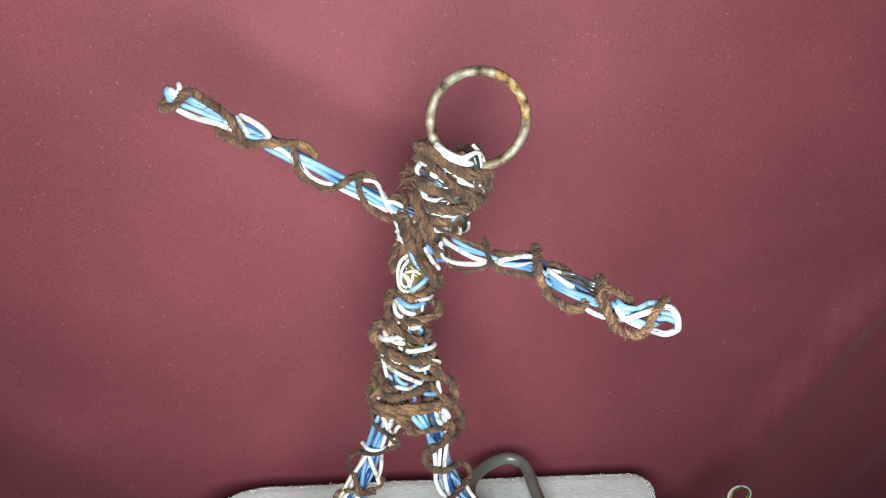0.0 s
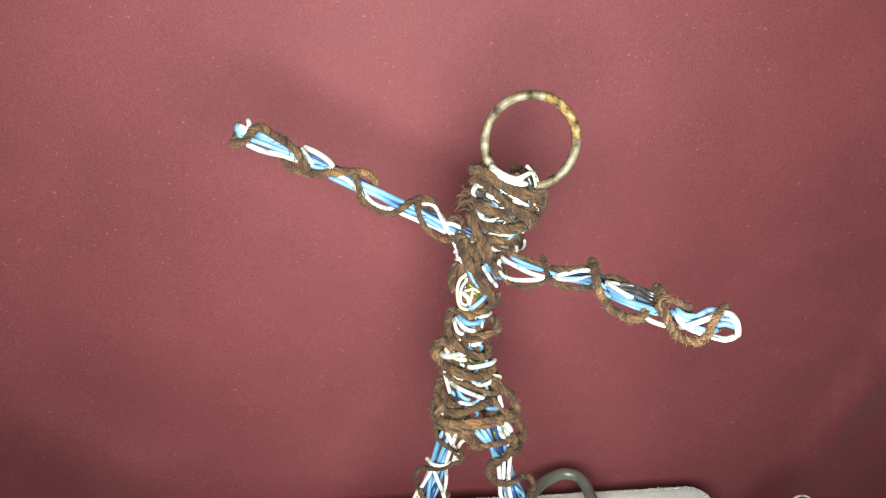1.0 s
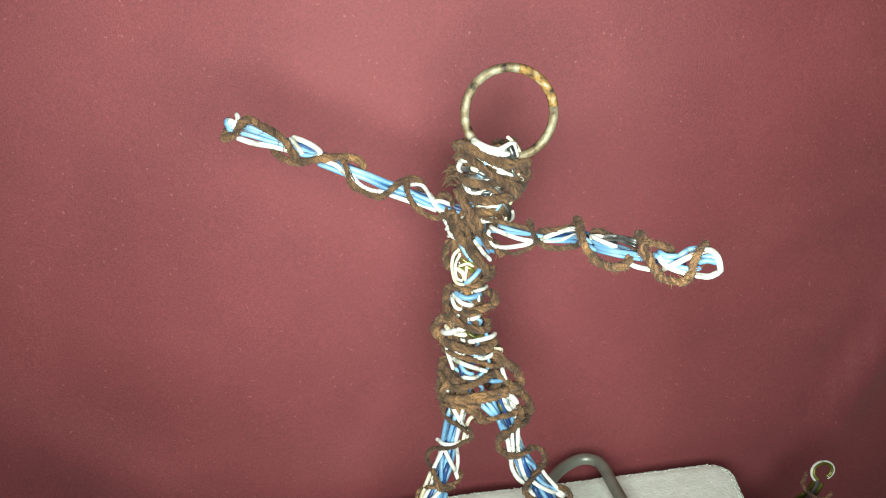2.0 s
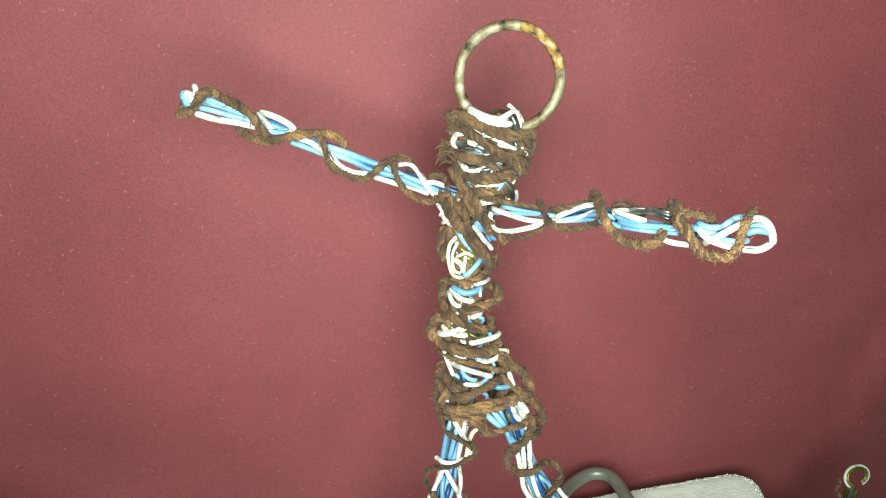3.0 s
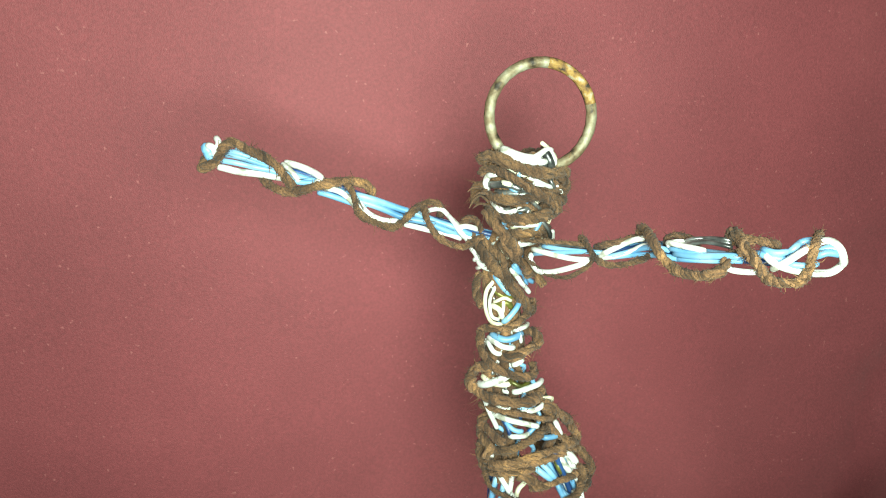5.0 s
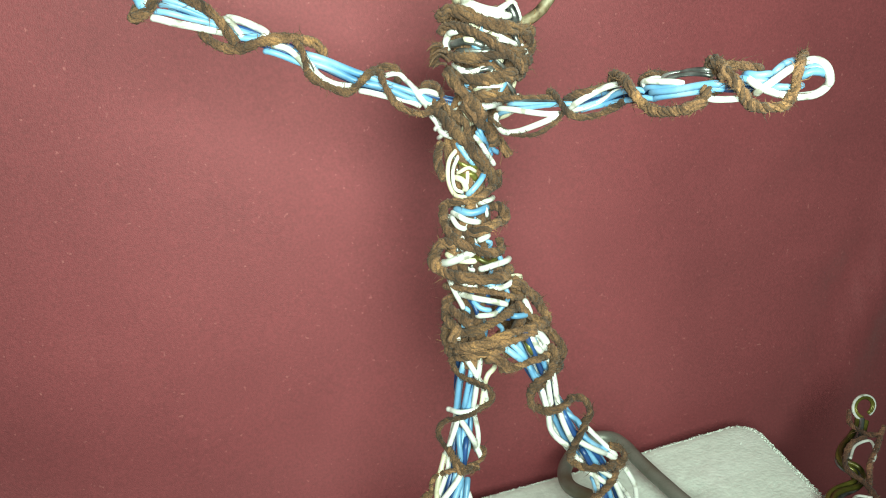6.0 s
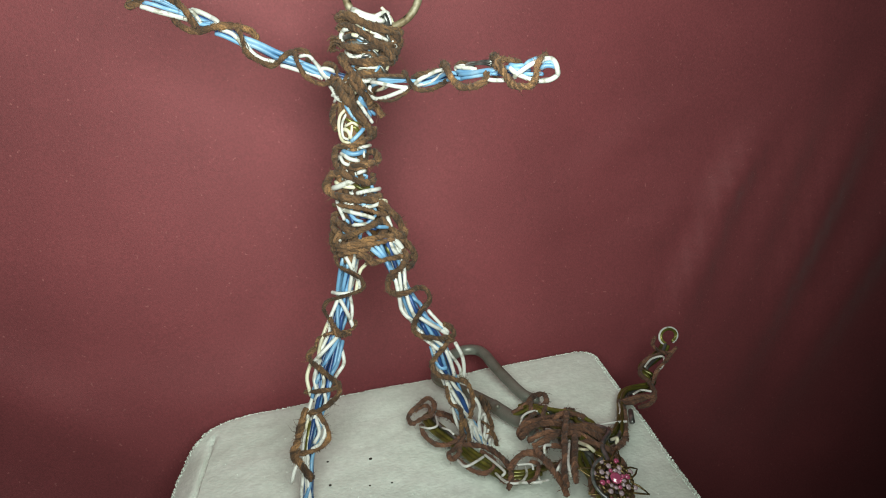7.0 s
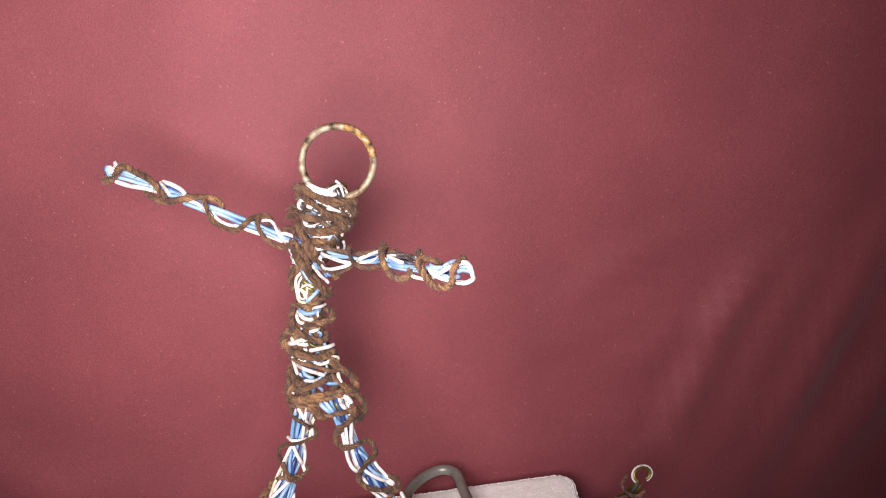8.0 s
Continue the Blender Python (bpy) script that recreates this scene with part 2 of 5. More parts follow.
class Limb:
    """A bent axis with a front and an upper side, on which wires and cords are laid by station (0 to 1), angle (0 front, 90 upper side) and radius."""

    def __init__(self, centres, stations, radii, hint, view=(0.0, -0.95, 0.31), flat=1.0):
        dense = spline(np.column_stack([stations, centres]), 240)
        self.s, self.c = dense[:, 0], dense[:, 1:]
        t = np.gradient(self.c, axis=0)
        self.t = t / np.linalg.norm(t, axis=1)[:, None]
        front = np.array(view) - self.t * (self.t @ np.array(view))[:, None]
        self.front = front / np.linalg.norm(front, axis=1)[:, None]
        up = np.cross(self.t, self.front)
        self.up = up * np.sign(up @ np.array(hint))[:, None]
        self.radii, self.flat = np.array(radii, float), flat

    def at(self, s, angle, extra=0.0, factor=1.0):
        s = np.asarray(s, float)
        get = lambda a: np.stack([np.interp(s, self.s, a[:, j]) for j in range(3)], -1)
        over = np.clip(s - self.s[-1], 0, 1)[:, None] + np.clip(s - self.s[0], -1, 0)[:, None]
        length = np.linalg.norm(self.c[-1] - self.c[0])
        r = np.interp(s, self.radii[:, 0], self.radii[:, 1]) * factor + extra
        a = np.radians(angle)
        return get(self.c) + over * get(self.t) * length + get(self.front) * (np.cos(a) * r * self.flat)[:, None] + get(self.up) * (np.sin(a) * r)[:, None]

    def wire(self, build, a0, turns, mat, radius=0.00078, factor=1.0, s0=0.0, s1=1.0, seed=0, wander=18, n=80):
        rng = np.random.RandomState(seed)
        s = np.linspace(s0, s1, n)
        wob = spline(rng.normal(0, 1, (8, 2)), n)
        f = factor * (1 + 0.16 * wob[:, 0])
        tube(build, self.at(s, a0 + turns * 360 * (s - s0) + wander * wob[:, 1], 0.0, f), radius, mat, sides=8)

    def lay(self, build, mat, radius, layer, knots, wrap=""):
        """A wire, or a cord, laid over the front. Millimetres; knots: hundredths of the length, and millimetres across towards the upper side. wrap: a, z: which ends go round behind."""
        k = [(s / 100, a / 1000, 1.0) for s, a in knots]
        if "a" in wrap:
            s, a, _ = k[0]
            k = [(s, a * 0.55, -0.9)] + [(s, a, 0.25)] + k[1:]
        if "z" in wrap:
            s, a, _ = k[-1]
            k = k[:-1] + [(s, a, 0.25), (s, a * 0.55, -0.9)]
        k = spline(k, 16 * len(k))
        s, a, side = k[:, 0], k[:, 1], np.clip(k[:, 2], -1, 1)
        r = np.maximum(np.interp(s, self.radii[:, 0], self.radii[:, 1]) + layer / 1000, np.abs(a) + 0.0001)
        lift = np.sqrt(r ** 2 - a ** 2) * self.flat * side
        get = lambda field: np.stack([np.interp(s, self.s, field[:, j]) for j in range(3)], -1)
        p = self.at(s, 0 * s, 0.0, 0.0) + get(self.up) * a[:, None] + get(self.front) * lift[:, None]
        # the end sinks a little, as a wire does that passes under its neighbour
        if mat is not CORD:
            sink = np.abs(np.linspace(-1, 1, len(p))) ** 6 * min(0.0012, 2 * radius / 1000)
            p = p - get(self.front) * sink[:, None]
            tube(build, p, radius / 1000, mat, sides=8, step=0.0005)
        else:
            cord(build, p, radius * 1.2 / 1000, mat, fuzz=8.0, seed=build.count % 9973)


def thing(name, mesh, label, category, group="", kind=""):
    return tagged(new(name, mesh), label, category, group, kind)


def part(name, build, parent, label=""):
    ob = new(name, build.mesh(name))
    ob.parent = parent
    return tagged(ob, label)


# ---- structure: backdrop cloth and plain room ----
CLOTH_Y = 0.0690


def backdrop_cloth():
    b = Build(CLOTH)
    nu, nv = 220, 200
    xs = np.linspace(-0.75, 0.85, nu)
    path = []
    for v in np.linspace(0, 1, nv):
        run = v * 1.5
        if run < 1.156:
            path.append((CLOTH_Y, 1.0 - run))
        else:
            path.append((CLOTH_Y - (run - 1.156), -0.1605))
    path = np.array(path)
    X, Yb = np.meshgrid(xs, path[:, 0])
    Z = np.meshgrid(xs, path[:, 1])[1]
    hang = np.clip((Z + 0.14) / 0.05, 0, 1) * np.clip(0.25 + np.maximum(np.abs(X - 0.02) - 0.10, Z * 1.5) / 0.06, 0.25, 1)
    fold = 0.0
    # soft slanting folds beside the block, and long shallow waves
    for cx, cz, slope, width, length, depth in ((0.190, 0.040, 2.2, 0.008, 0.050, 0.0040), (0.176, 0.045, 2.0, 0.007, 0.040, -0.0022), (0.182, 0.066, 0.36, 0.006, 0.040, 0.0020), (0.165, 0.050, 0.40, 0.005, 0.035, 0.0014), (0.255, 0.040, 2.0, 0.011, 0.075, 0.0055), (0.232, 0.060, 2.4, 0.010, 0.060, 0.0034), (0.300, 0.03, 1.6, 0.014, 0.10, 0.0060), (0.150, 0.105, 0.42, 0.005, 0.040, 0.0022), (0.130, 0.088, 0.55, 0.004, 0.030, 0.0016), (0.215, 0.085, 1.1, 0.006, 0.040, 0.0028), (0.125, 0.070, 0.30, 0.006, 0.045, 0.0012), (-0.150, 0.020, -0.75, 0.016, 0.09, 0.0030), (-0.21, -0.01, -0.9, 0.020, 0.12, 0.0040)):
        dx, dz = X - cx, Z - cz
        n = math.hypot(1, slope)
        across, along = (dx * slope - dz) / n, (dx + dz * slope) / n
        fold = fold + 1.15 * depth * np.exp(-(across / width) ** 2) * np.exp(-(along / length) ** 2)
    fold = fold + 0.0022 * np.sin(X * 16 + Z * 5 + 0.6) + 0.0012 * np.sin(X * 41 - Z * 17)
    Y = Yb - (fold - 0.004) * hang * np.where(Yb > CLOTH_Y - 0.001, 1, 0.0)
    verts = np.stack([X, Y, Z], -1).reshape(-1, 3)
    faces = [(i * nu + j, i * nu + j + 1, (i + 1) * nu + j + 1, (i + 1) * nu + j) for i in range(nv - 1) for j in range(nu - 1)]
    b.add(verts, faces, CLOTH)
    ob = thing("backdrop", b.mesh("backdrop"), "plain maroon cloth hung behind as a backdrop, softly creased", "backdrop cloth", kind="structure")
    mod = ob.modifiers.new("thickness", "SOLIDIFY")
    mod.thickness, mod.offset = 0.0012, 1.0


def slab(name, lo, hi, mat, label, category):
    b = Build(mat)
    (x0, y0, z0), (x1, y1, z1) = lo, hi
    v = [(x, y, z) for x in (x0, x1) for y in (y0, y1) for z in (z0, z1)]
    b.add(v, [(0, 1, 3, 2), (4, 6, 7, 5), (0, 4, 5, 1), (2, 3, 7, 6), (0, 2, 6, 4), (1, 5, 7, 3)], mat)
    ob = thing(name, b.mesh(name), label, category, kind="structure")
    ob.data.polygons.foreach_set("use_smooth", [False] * 6)


backdrop_cloth()
slab("floor", (-1.6, -2.2, -0.262), (1.6, 1.2, -0.1622), PAINT, "plain dim floor under the cloth", "floor")
slab("wall_north", (-1.6, 1.2, -0.262), (1.6, 1.3, 2.2), PAINT, "plain dim wall behind the cloth", "wall")
slab("wall_south", (-1.6, -2.3, -0.262), (1.6, -2.2, 2.2), PAINT, "plain dim wall", "wall")
slab("wall_west", (-1.7, -2.3, -0.262), (-1.6, 1.3, 2.2), PAINT, "plain dim wall", "wall")
slab("wall_east", (1.6, -2.3, -0.262), (1.7, 1.3, 2.2), PAINT, "plain dim wall", "wall")
slab("ceiling", (-1.7, -2.3, 2.2), (1.7, 1.3, 2.3), PAINT, "plain dim ceiling", "ceiling")


# ---- towel-covered block ----
SKEW = 0.14


def towel_block():
    rng = np.random.RandomState(3)
    root = tagged(new("towel_covered_block"), "white terry towel draped over a square block", "towel")
    root.location = (0, 0, -0.16)
    b = Build(TOWEL)
    x0, x1, y0, y1, base = -0.0820, 0.1168, -0.160, 0.0605, 0.16
    cx, cy, hx, hy = (x0 + x1) / 2, (y0 + y1) / 2, (x1 - x0) / 2, (y1 - y0) / 2

    def outline(inset, n):
        """A rectangle with rounded corners of unlike radii as n points, shrunk by inset."""
        pts = []
        w, h = hx - inset, hy - inset
        for k, (sx, sy, corner) in enumerate(((1, 1, 0.011), (-1, 1, 0.030), (-1, -1, 0.02), (1, -1, 0.02))):
            r = max(0.004, corner - inset * 0.6)
            for j in range(40):
                a = math.pi / 2 * (k + j / 39)
                pts.append((cx + sx * (w - r) + r * math.cos(a), cy + sy * (h - r) + r * math.sin(a)))
        ring = even(np.column_stack([np.vstack([pts, pts[:1]]), np.zeros(len(pts) + 1)]), 0.0001)
        at = np.linspace(0, len(ring) - 1, n + 1)[:-1].astype(int)
        return ring[at][:, :2]

    n = 320
    profile = [(0.0, -0.006), (0.0003, -0.0036), (0.0010, -0.0018), (0.0021, -0.0007), (0.0036, -0.0002), (0.0060, 0.0)]
    levels = [(0.001, -0.158), (-0.003, -0.10), (-0.001, -0.05), (0.0, -0.014)] + profile
    levels += [(u, 0.0) for u in sorted([0.006 + (0.1 - 0.006) * k / 60 for k in range(1, 61)] + [0.0118 + 0.0004 * k for k in range(10)])]
    verts, faces = [], []
    for inset, z in levels:
        o = outline(inset, n)
        # the left side rolls off more gently
        left = np.clip((-0.0680 - o[:, 0]) / 0.011, 0, 1) * np.clip((0.050 - o[:, 1]) / 0.014, 0, 1)
        zz = z - (0.0012 * np.clip(left * 8, 0, 1) + 0.005 * left ** 1.5) * (1 if z > -0.012 else 0)
        groove = np.exp(-((o[:, 0] + 0.0684) / 0.0010) ** 2) * (o[:, 1] < 0.042) * (z > -0.012)
        low = np.array([0.0012 * noise.noise(Vector((x * 28, y * 28, z * 28))) + 0.0007 * noise.noise(Vector((x * 110, y * 110, z * 90 + 3))) for x, y in o])
        if z < -0.012:
            out = np.column_stack([o[:, 0] - cx, o[:, 1] - cy])
            out /= np.linalg.norm(out, axis=1)[:, None]
            o = o + out * (low * 2.5)[:, None]
            low = low * 0
        verts.append(np.column_stack([o, zz + low * 0.6 - 0.0030 * groove + base]))
    verts = np.vstack(verts)
    verts[:, 0] += SKEW * (verts[:, 1] - y1)
    for i in range(len(levels) - 1):
        faces += [(i * n + j, i * n + (j + 1) % n, (i + 1) * n + (j + 1) % n, (i + 1) * n + j) for j in range(n)]
    faces.append(tuple((len(levels) - 1) * n + j for j in range(n)))
    b.add(verts, faces, TOWEL)
    part("cloth", b, root, "white terry cloth")
    # pile of small loops over the visible top and upper edges
    p = Build(TOWEL)
    m = 15000
    rings = [outline(u, 1200) for u in np.linspace(0, 0.1, 101)]
    edge = rng.rand(m) < 0.93
    inset = np.where(edge, rng.rand(m) * 0.004, np.abs(rng.rand(m)) * 0.1)
    pick = rng.randint(0, 1200, m)
    level = np.clip((inset * 1000).astype(int), 0, 100)
    xy = np.array([rings[a][c] for a, c in zip(level, pick)])
    jitter = rng.uniform(-0.0005, 0.0005, (m, 2)) * (~edge)[:, None]
    rx, ry = xy[:, 0] + jitter[:, 0], xy[:, 1] + jitter[:, 1]
    drop = np.interp(level * 0.001, [p_[0] for p_ in profile], [p_[1] for p_ in profile])
    left = np.clip((-0.0680 - rx) / 0.011, 0, 1) * np.clip((0.050 - ry) / 0.014, 0, 1)
    zz = base + drop - 0.0012 * np.clip(left * 8, 0, 1) - 0.005 * left ** 1.5
    zz = zz + np.array([0.6 * (0.0012 * noise.noise(Vector((x * 28, y * 28, 0.0))) + 0.0005 * noise.noise(Vector((x * 110, y * 110, 3.0)))) for x, y in zip(rx, ry)])
    keep = ry > -0.100
    rx, ry, zz, edge, inset = rx[keep], ry[keep], zz[keep], edge[keep], inset[keep]
    m = len(rx)
    out = np.column_stack([(rx - cx) / hx, (ry - cy) / hy, np.zeros(m)])
    big = np.abs(out[:, :2]).max(1)
    side = np.where(np.abs(out[:, :2]) >= big[:, None] - 0.02, np.sign(out[:, :2]), 0)
    lean = np.clip(1 - inset / 0.003, 0, 1)
    way = np.column_stack([side * lean[:, None], np.where(edge, 0.7, 0.12)]) + rng.normal(0, 0.5, (m, 3)) * np.array((1, 1, 0.35))
    way /= np.linalg.norm(way, axis=1)[:, None]
    flat = np.where(edge[:, None], rng.normal(0, 1, (m, 3)), np.array((0, 0, 1.0)) + rng.normal(0, 0.25, (m, 3)))
    across = np.cross(way, flat)
    across /= np.linalg.norm(across, axis=1)[:, None]
    rootp = np.column_stack([rx, ry, zz - np.where(edge, 0.0002, -0.0001)])
    length = rng.uniform(0.0004, 0.0008, m)[:, None] * np.where(edge, 0.95, 0.75)[:, None]
    w = 0.00018
    bend = np.cross(way, across) * length * rng.normal(0, 0.5, (m, 1))
    v = np.stack([rootp - across * w, rootp + across * w, rootp + way * length * 0.7 + across * w * 1.2 + bend * 0.4, rootp + way * length * 0.7 - across * w * 1.2 + bend * 0.4, rootp + way * length + bend], 1).reshape(-1, 3)
    f = []
    for j in range(m):
        f += [(5 * j, 5 * j + 1, 5 * j + 2, 5 * j + 3), (5 * j + 3, 5 * j + 2, 5 * j + 4)]
    v[:, 0] += SKEW * (v[:, 1] - y1)
    p.add(v, f, TOWEL)
    tagged(part("nap", p, root, "short terry loops"), kind="stuff")


towel_block()


def crumb(x, y, r, seed):
    rng = np.random.RandomState(seed)
    bm = bmesh.new()
    bmesh.ops.create_icosphere(bm, subdivisions=2, radius=r)
    for v in bm.verts:
        v.co *= 1 + 0.35 * noise.noise(v.co * 900 + Vector((seed, 0, 0)))
        v.co.z *= 0.55
    data = bpy.data.meshes.new("crumb")
    bm.to_mesh(data)
    bm.free()
    data.materials.append(CRUMB)
    ob = tagged(new("crumb", data), "tiny dark crumb lying on the white towel", "crumb", "crumbs on the towel")
    ob.location = (x, y, r * 0.35)
    ob.rotation_euler = (0, 0, rng.rand() * 6)


for k, (x, y, r) in enumerate(((-0.0084, 0.0000, 0.0007), (-0.0252, 0.0045, 0.0005), (-0.0260, -0.0121, 0.0006), (-0.0034, -0.0190, 0.0004), (-0.0116, -0.0177, 0.0004))):
    crumb(x, y, r, k)


# ---- the standing wire figure ----
def standing_figure():
    b = Build(WHITE, SKY, BLUE, CREAM, GREY, CORD, RING, RUST, OLIVE)
    # ring for the head, rust on its upper right
    centre, major, minor = np.array((0.0178, 0.0142, 0.1912)), 0.01365, 0.00145
    for a0, a1, mat in ((72, 362, RING), (2, 72, RUST)):
        a = np.radians(np.linspace(a0 - 0.5, a1 + 0.5, 80))
        pts = centre + np.column_stack([major * np.cos(a), 0.0016 * np.sin(a + 0.4), major * np.sin(a)])
        p = tube(b, pts, minor * (1 + 0.04 * np.sin(np.arange(80) * 1.7)), mat, sides=12, closed=True)
    # torso: axis from the ring down to the crotch; the stations follow the height
    z = [0.1845, 0.1743, 0.1659, 0.1590, 0.1538, 0.1485, 0.1413, 0.1340, 0.1265, 0.1189, 0.1110, 0.1031, 0.0960]
    left = [0.0016, 0.0006, -0.0004, -0.0036, -0.0052, -0.0056, -0.0050, -0.0066, -0.0108, -0.0108, -0.0120, -0.0132, -0.0125]
    right = [0.0198, 0.0220, 0.0200, 0.0154, 0.0082, 0.0066, 0.0060, 0.0064, 0.0056, 0.0072, 0.0116, 0.0126, 0.0138]
    st = np.linspace(0, 1, len(z))
    mid = [((l + r) / 2, 0.0152 - 0.0102 * k + 0.002 * math.sin(k * 3.1), h) for l, r, h, k in zip(left, right, z, st)]
    body = Limb(mid, st, [(k, (r - l) / 2 - 0.0022) for l, r, k in zip(left, right, st)], (1, 0, 0), flat=0.72)
    at_height = lambda h: float(np.interp(-h, [-v for v in z], st))
    mats = [CREAM, SKY, GREY, WHITE, BLUE, SKY, CREAM, GREY, WHITE, SKY]
    for i in range(11):
        body.wire(b, i * 360 / 11, SEED.uniform(-0.3, 0.3), CORD, radius=0.0015, factor=0.80, seed=i, s0=0.02, s1=1.0, wander=20)
    for i in range(30):
        s0 = SEED.uniform(0.02, 0.86)
        body.wire(b, SEED.uniform(-62, 62), SEED.uniform(-1.0, 1.0), mats[i % 10], radius=0.00064, factor=0.88, seed=20 + i, s0=s0, s1=min(1.0, s0 + SEED.uniform(0.07, 0.2)), wander=10, n=30)
    # the neck's core: dull and pale wire ends under the cords, with two inner turns
    for i in range(26):
        rng = np.random.RandomState(700 + i)
        s0 = rng.uniform(0.0, 0.19)
        a0 = rng.uniform(-85, 75)
        k = np.linspace(0, 1, 16)
        tube(b, body.at(s0 + rng.uniform(0.02, 0.07) * k, a0 + rng.uniform(25, 70) * k * rng.choice((-0.4, 1, 1)), 0.0009 + 0.0007 * np.sin(k * 3.1)), rng.uniform(0.00045, 0.0007), (GREY, WHITE, CREAM, GREY, SKY, GREY)[i % 6], step=0.0005)
    for i, h in enumerate((0.1782, 0.1752, 0.1728, 0.1690, 0.1650)):
        a = np.linspace(-150, 150, 60)
        cord(b, body.at([at_height(h - 0.002 * math.sin(math.radians(v))) for v in a], a, -0.0002), 0.0011, CORD, seed=740 + i, fuzz=3.0)
    # wires and cords over the neck, chest and hips
    body.lay(b, WHITE, 1.1, 3, ((-0.6, -4.7), (0.8, -2.6), (2.1, 0.1), (3.2, 3.6)))
    body.lay(b, WHITE, 0.9, 3.4, ((0.4, -4.6), (2.3, -1.2), (3.7, 2.7), (4.1, 5.5)))
    body.lay(b, WHITE, 0.8, 3.3, ((2.7, 2), (2.2, 4.2), (1.9, 6.2), (2.4, 7.6)))
    body.lay(b, GREY, 1.2, 3.2, ((2.4, 5.7), (3.7, 6.1), (5.2, 6.5)))
    body.lay(b, WHITE, 0.6, 3.6, ((2.3, 7.2), (4, 7.5), (5.2, 7.6)))
    body.lay(b, WHITE, 0.9, 1.8, ((9, -10.3), (6.2, -10.6), (4.4, -9.3), (4.2, -7.5)))
    body.lay(b, GREY, 1, 1.6, ((7, -9.8), (7, -6.1), (9.2, -1.8)))
    body.lay(b, CREAM, 0.8, 2.3, ((6.5, -6.6), (7.3, -4.5)))
    body.lay(b, GREY, 0.9, 1.5, ((9.5, -8.1), (9.8, -4.7), (10.5, 0.3)))
    body.lay(b, WHITE, 0.6, 2.2, ((6.5, 0.5), (8, 3), (9.5, 6.4)))
    body.lay(b, WHITE, 0.5, 2.4, ((7.9, 1.1), (8.7, 4)))
    body.lay(b, GREY, 0.6, 2.2, ((7.4, 5.4), (8.6, 6.1), (9.7, 6.7)))
    body.lay(b, WHITE, 0.7, 2, ((14.2, -8.6), (16.2, -6.2), (14.3, -2)))
    body.lay(b, GREY, 0.6, 1.8, ((15.3, -6.3), (15.1, -3.4), (14, 0)))
    body.lay(b, CREAM, 0.6, 1.6, ((20.8, -2.6), (18.4, 0.1), (17, 4.3)))
    body.lay(b, WHITE, 0.5, 2.2, ((20.1, -2.6), (19, 0.2), (17.9, 3.7)))
    body.lay(b, GREY, 0.6, 2, ((18.8, -2), (17, 1.2), (15.9, 4.8)))
    body.lay(b, WHITE, 1, 2.4, ((25.5, -0.2), (23.5, 2.1), (22, 4.3)))
    body.lay(b, CREAM, 0.7, 2.6, ((28.1, -2.8), (29.2, -0.7)))
    body.lay(b, CORD, 1.4, 3.2, ((0.9, -10.1), (0.3, -7.8), (2.3, -4.2), (4.8, 0.2), (6.5, 5.4), (7.5, 10.8)), "az")
    body.lay(b, CORD, 1, 3.4, ((2.3, -8.3), (4.9, -5.1), (8.5, -0.5), (11.3, 3.8), (14.2, 8.2)), "a")
    body.lay(b, CORD, 1.1, 2.8, ((7.1, -13.3), (10.4, -10.1), (11.6, -5.4), (11.1, -0.4), (10.8, 3.9), (10, 9.1)), "az")
    body.lay(b, CORD, 1, 3, ((16, -10.2), (18.4, -5.3), (16.5, -0.6), (15.1, 3.8), (13.4, 7.9)), "az")
    body.lay(b, CORD, 1, 2.6, ((21.8, -4.8), (18, -1.2), (16.3, 3.6), (15.1, 7.7)), "az")
    body.lay(b, CORD, 1.1, 2.8, ((23.5, -3.3), (21.1, 1), (18.6, 6.5)), "az")
    body.lay(b, CORD, 0.9, 2.6, ((3.5, -10.9), (2.7, -9.9), (3.3, -7.8), (4.9, -5.4)), "az")
    body.lay(b, CORD, 1, 2.6, ((8, 1.8), (10.9, 5.7), (12.6, 8.9), (11.1, 9.5)), "az")
    body.lay(b, CORD, 1, 2.4, ((6.4, -11.9), (9.2, -13.7), (13.9, -13.8)))
    body.lay(b, CORD, 1, 2.6, ((6.8, 6.7), (8.9, 10.4), (11.1, 9.9)), "az")
    body.lay(b, CORD, 1.3, 3.4, ((17.8, -10.3), (21.8, -7), (24.7, -2), (27.4, 2.6)))
    body.lay(b, CORD, 1.3, 3.2, ((30.6, -11), (32.2, -5.8), (34, -2.7), (37.1, -0.1), (42.2, 2.1), (47.6, 4.7), (51, 6.1)))
    body.lay(b, CORD, 1.2, 3.6, ((27.1, -3.4), (28.7, 2.4), (30.1, 7.1), (45.2, 11.2)))
    body.lay(b, CORD, 0.9, 2.6, ((29.1, -9.4), (30.5, -4.7), (31.6, -0.2), (38.4, 1.5)))
    body.lay(b, CORD, 1, 2, ((37.1, -5.8), (40.6, -6.8), (43.7, -7.1), (48.1, -6.5)))
    body.lay(b, CORD, 1, 2.4, ((48.5, 7.4), (51.3, 7.2), (52.7, 5)))
    body.lay(b, CORD, 0.85, 2.4, ((56.2, -7.7), (55.2, -5.3), (55.3, -1), (54.1, 2.5), (52.6, 4.8)), "a")
    body.lay(b, CORD, 1.05, 2.6, ((56.5, -7.7), (62.5, -7.1), (65, -5.2), (66.6, -2.9), (68.8, 0.5), (71.4, 4), (71.9, 7), (67.3, 7.7)))
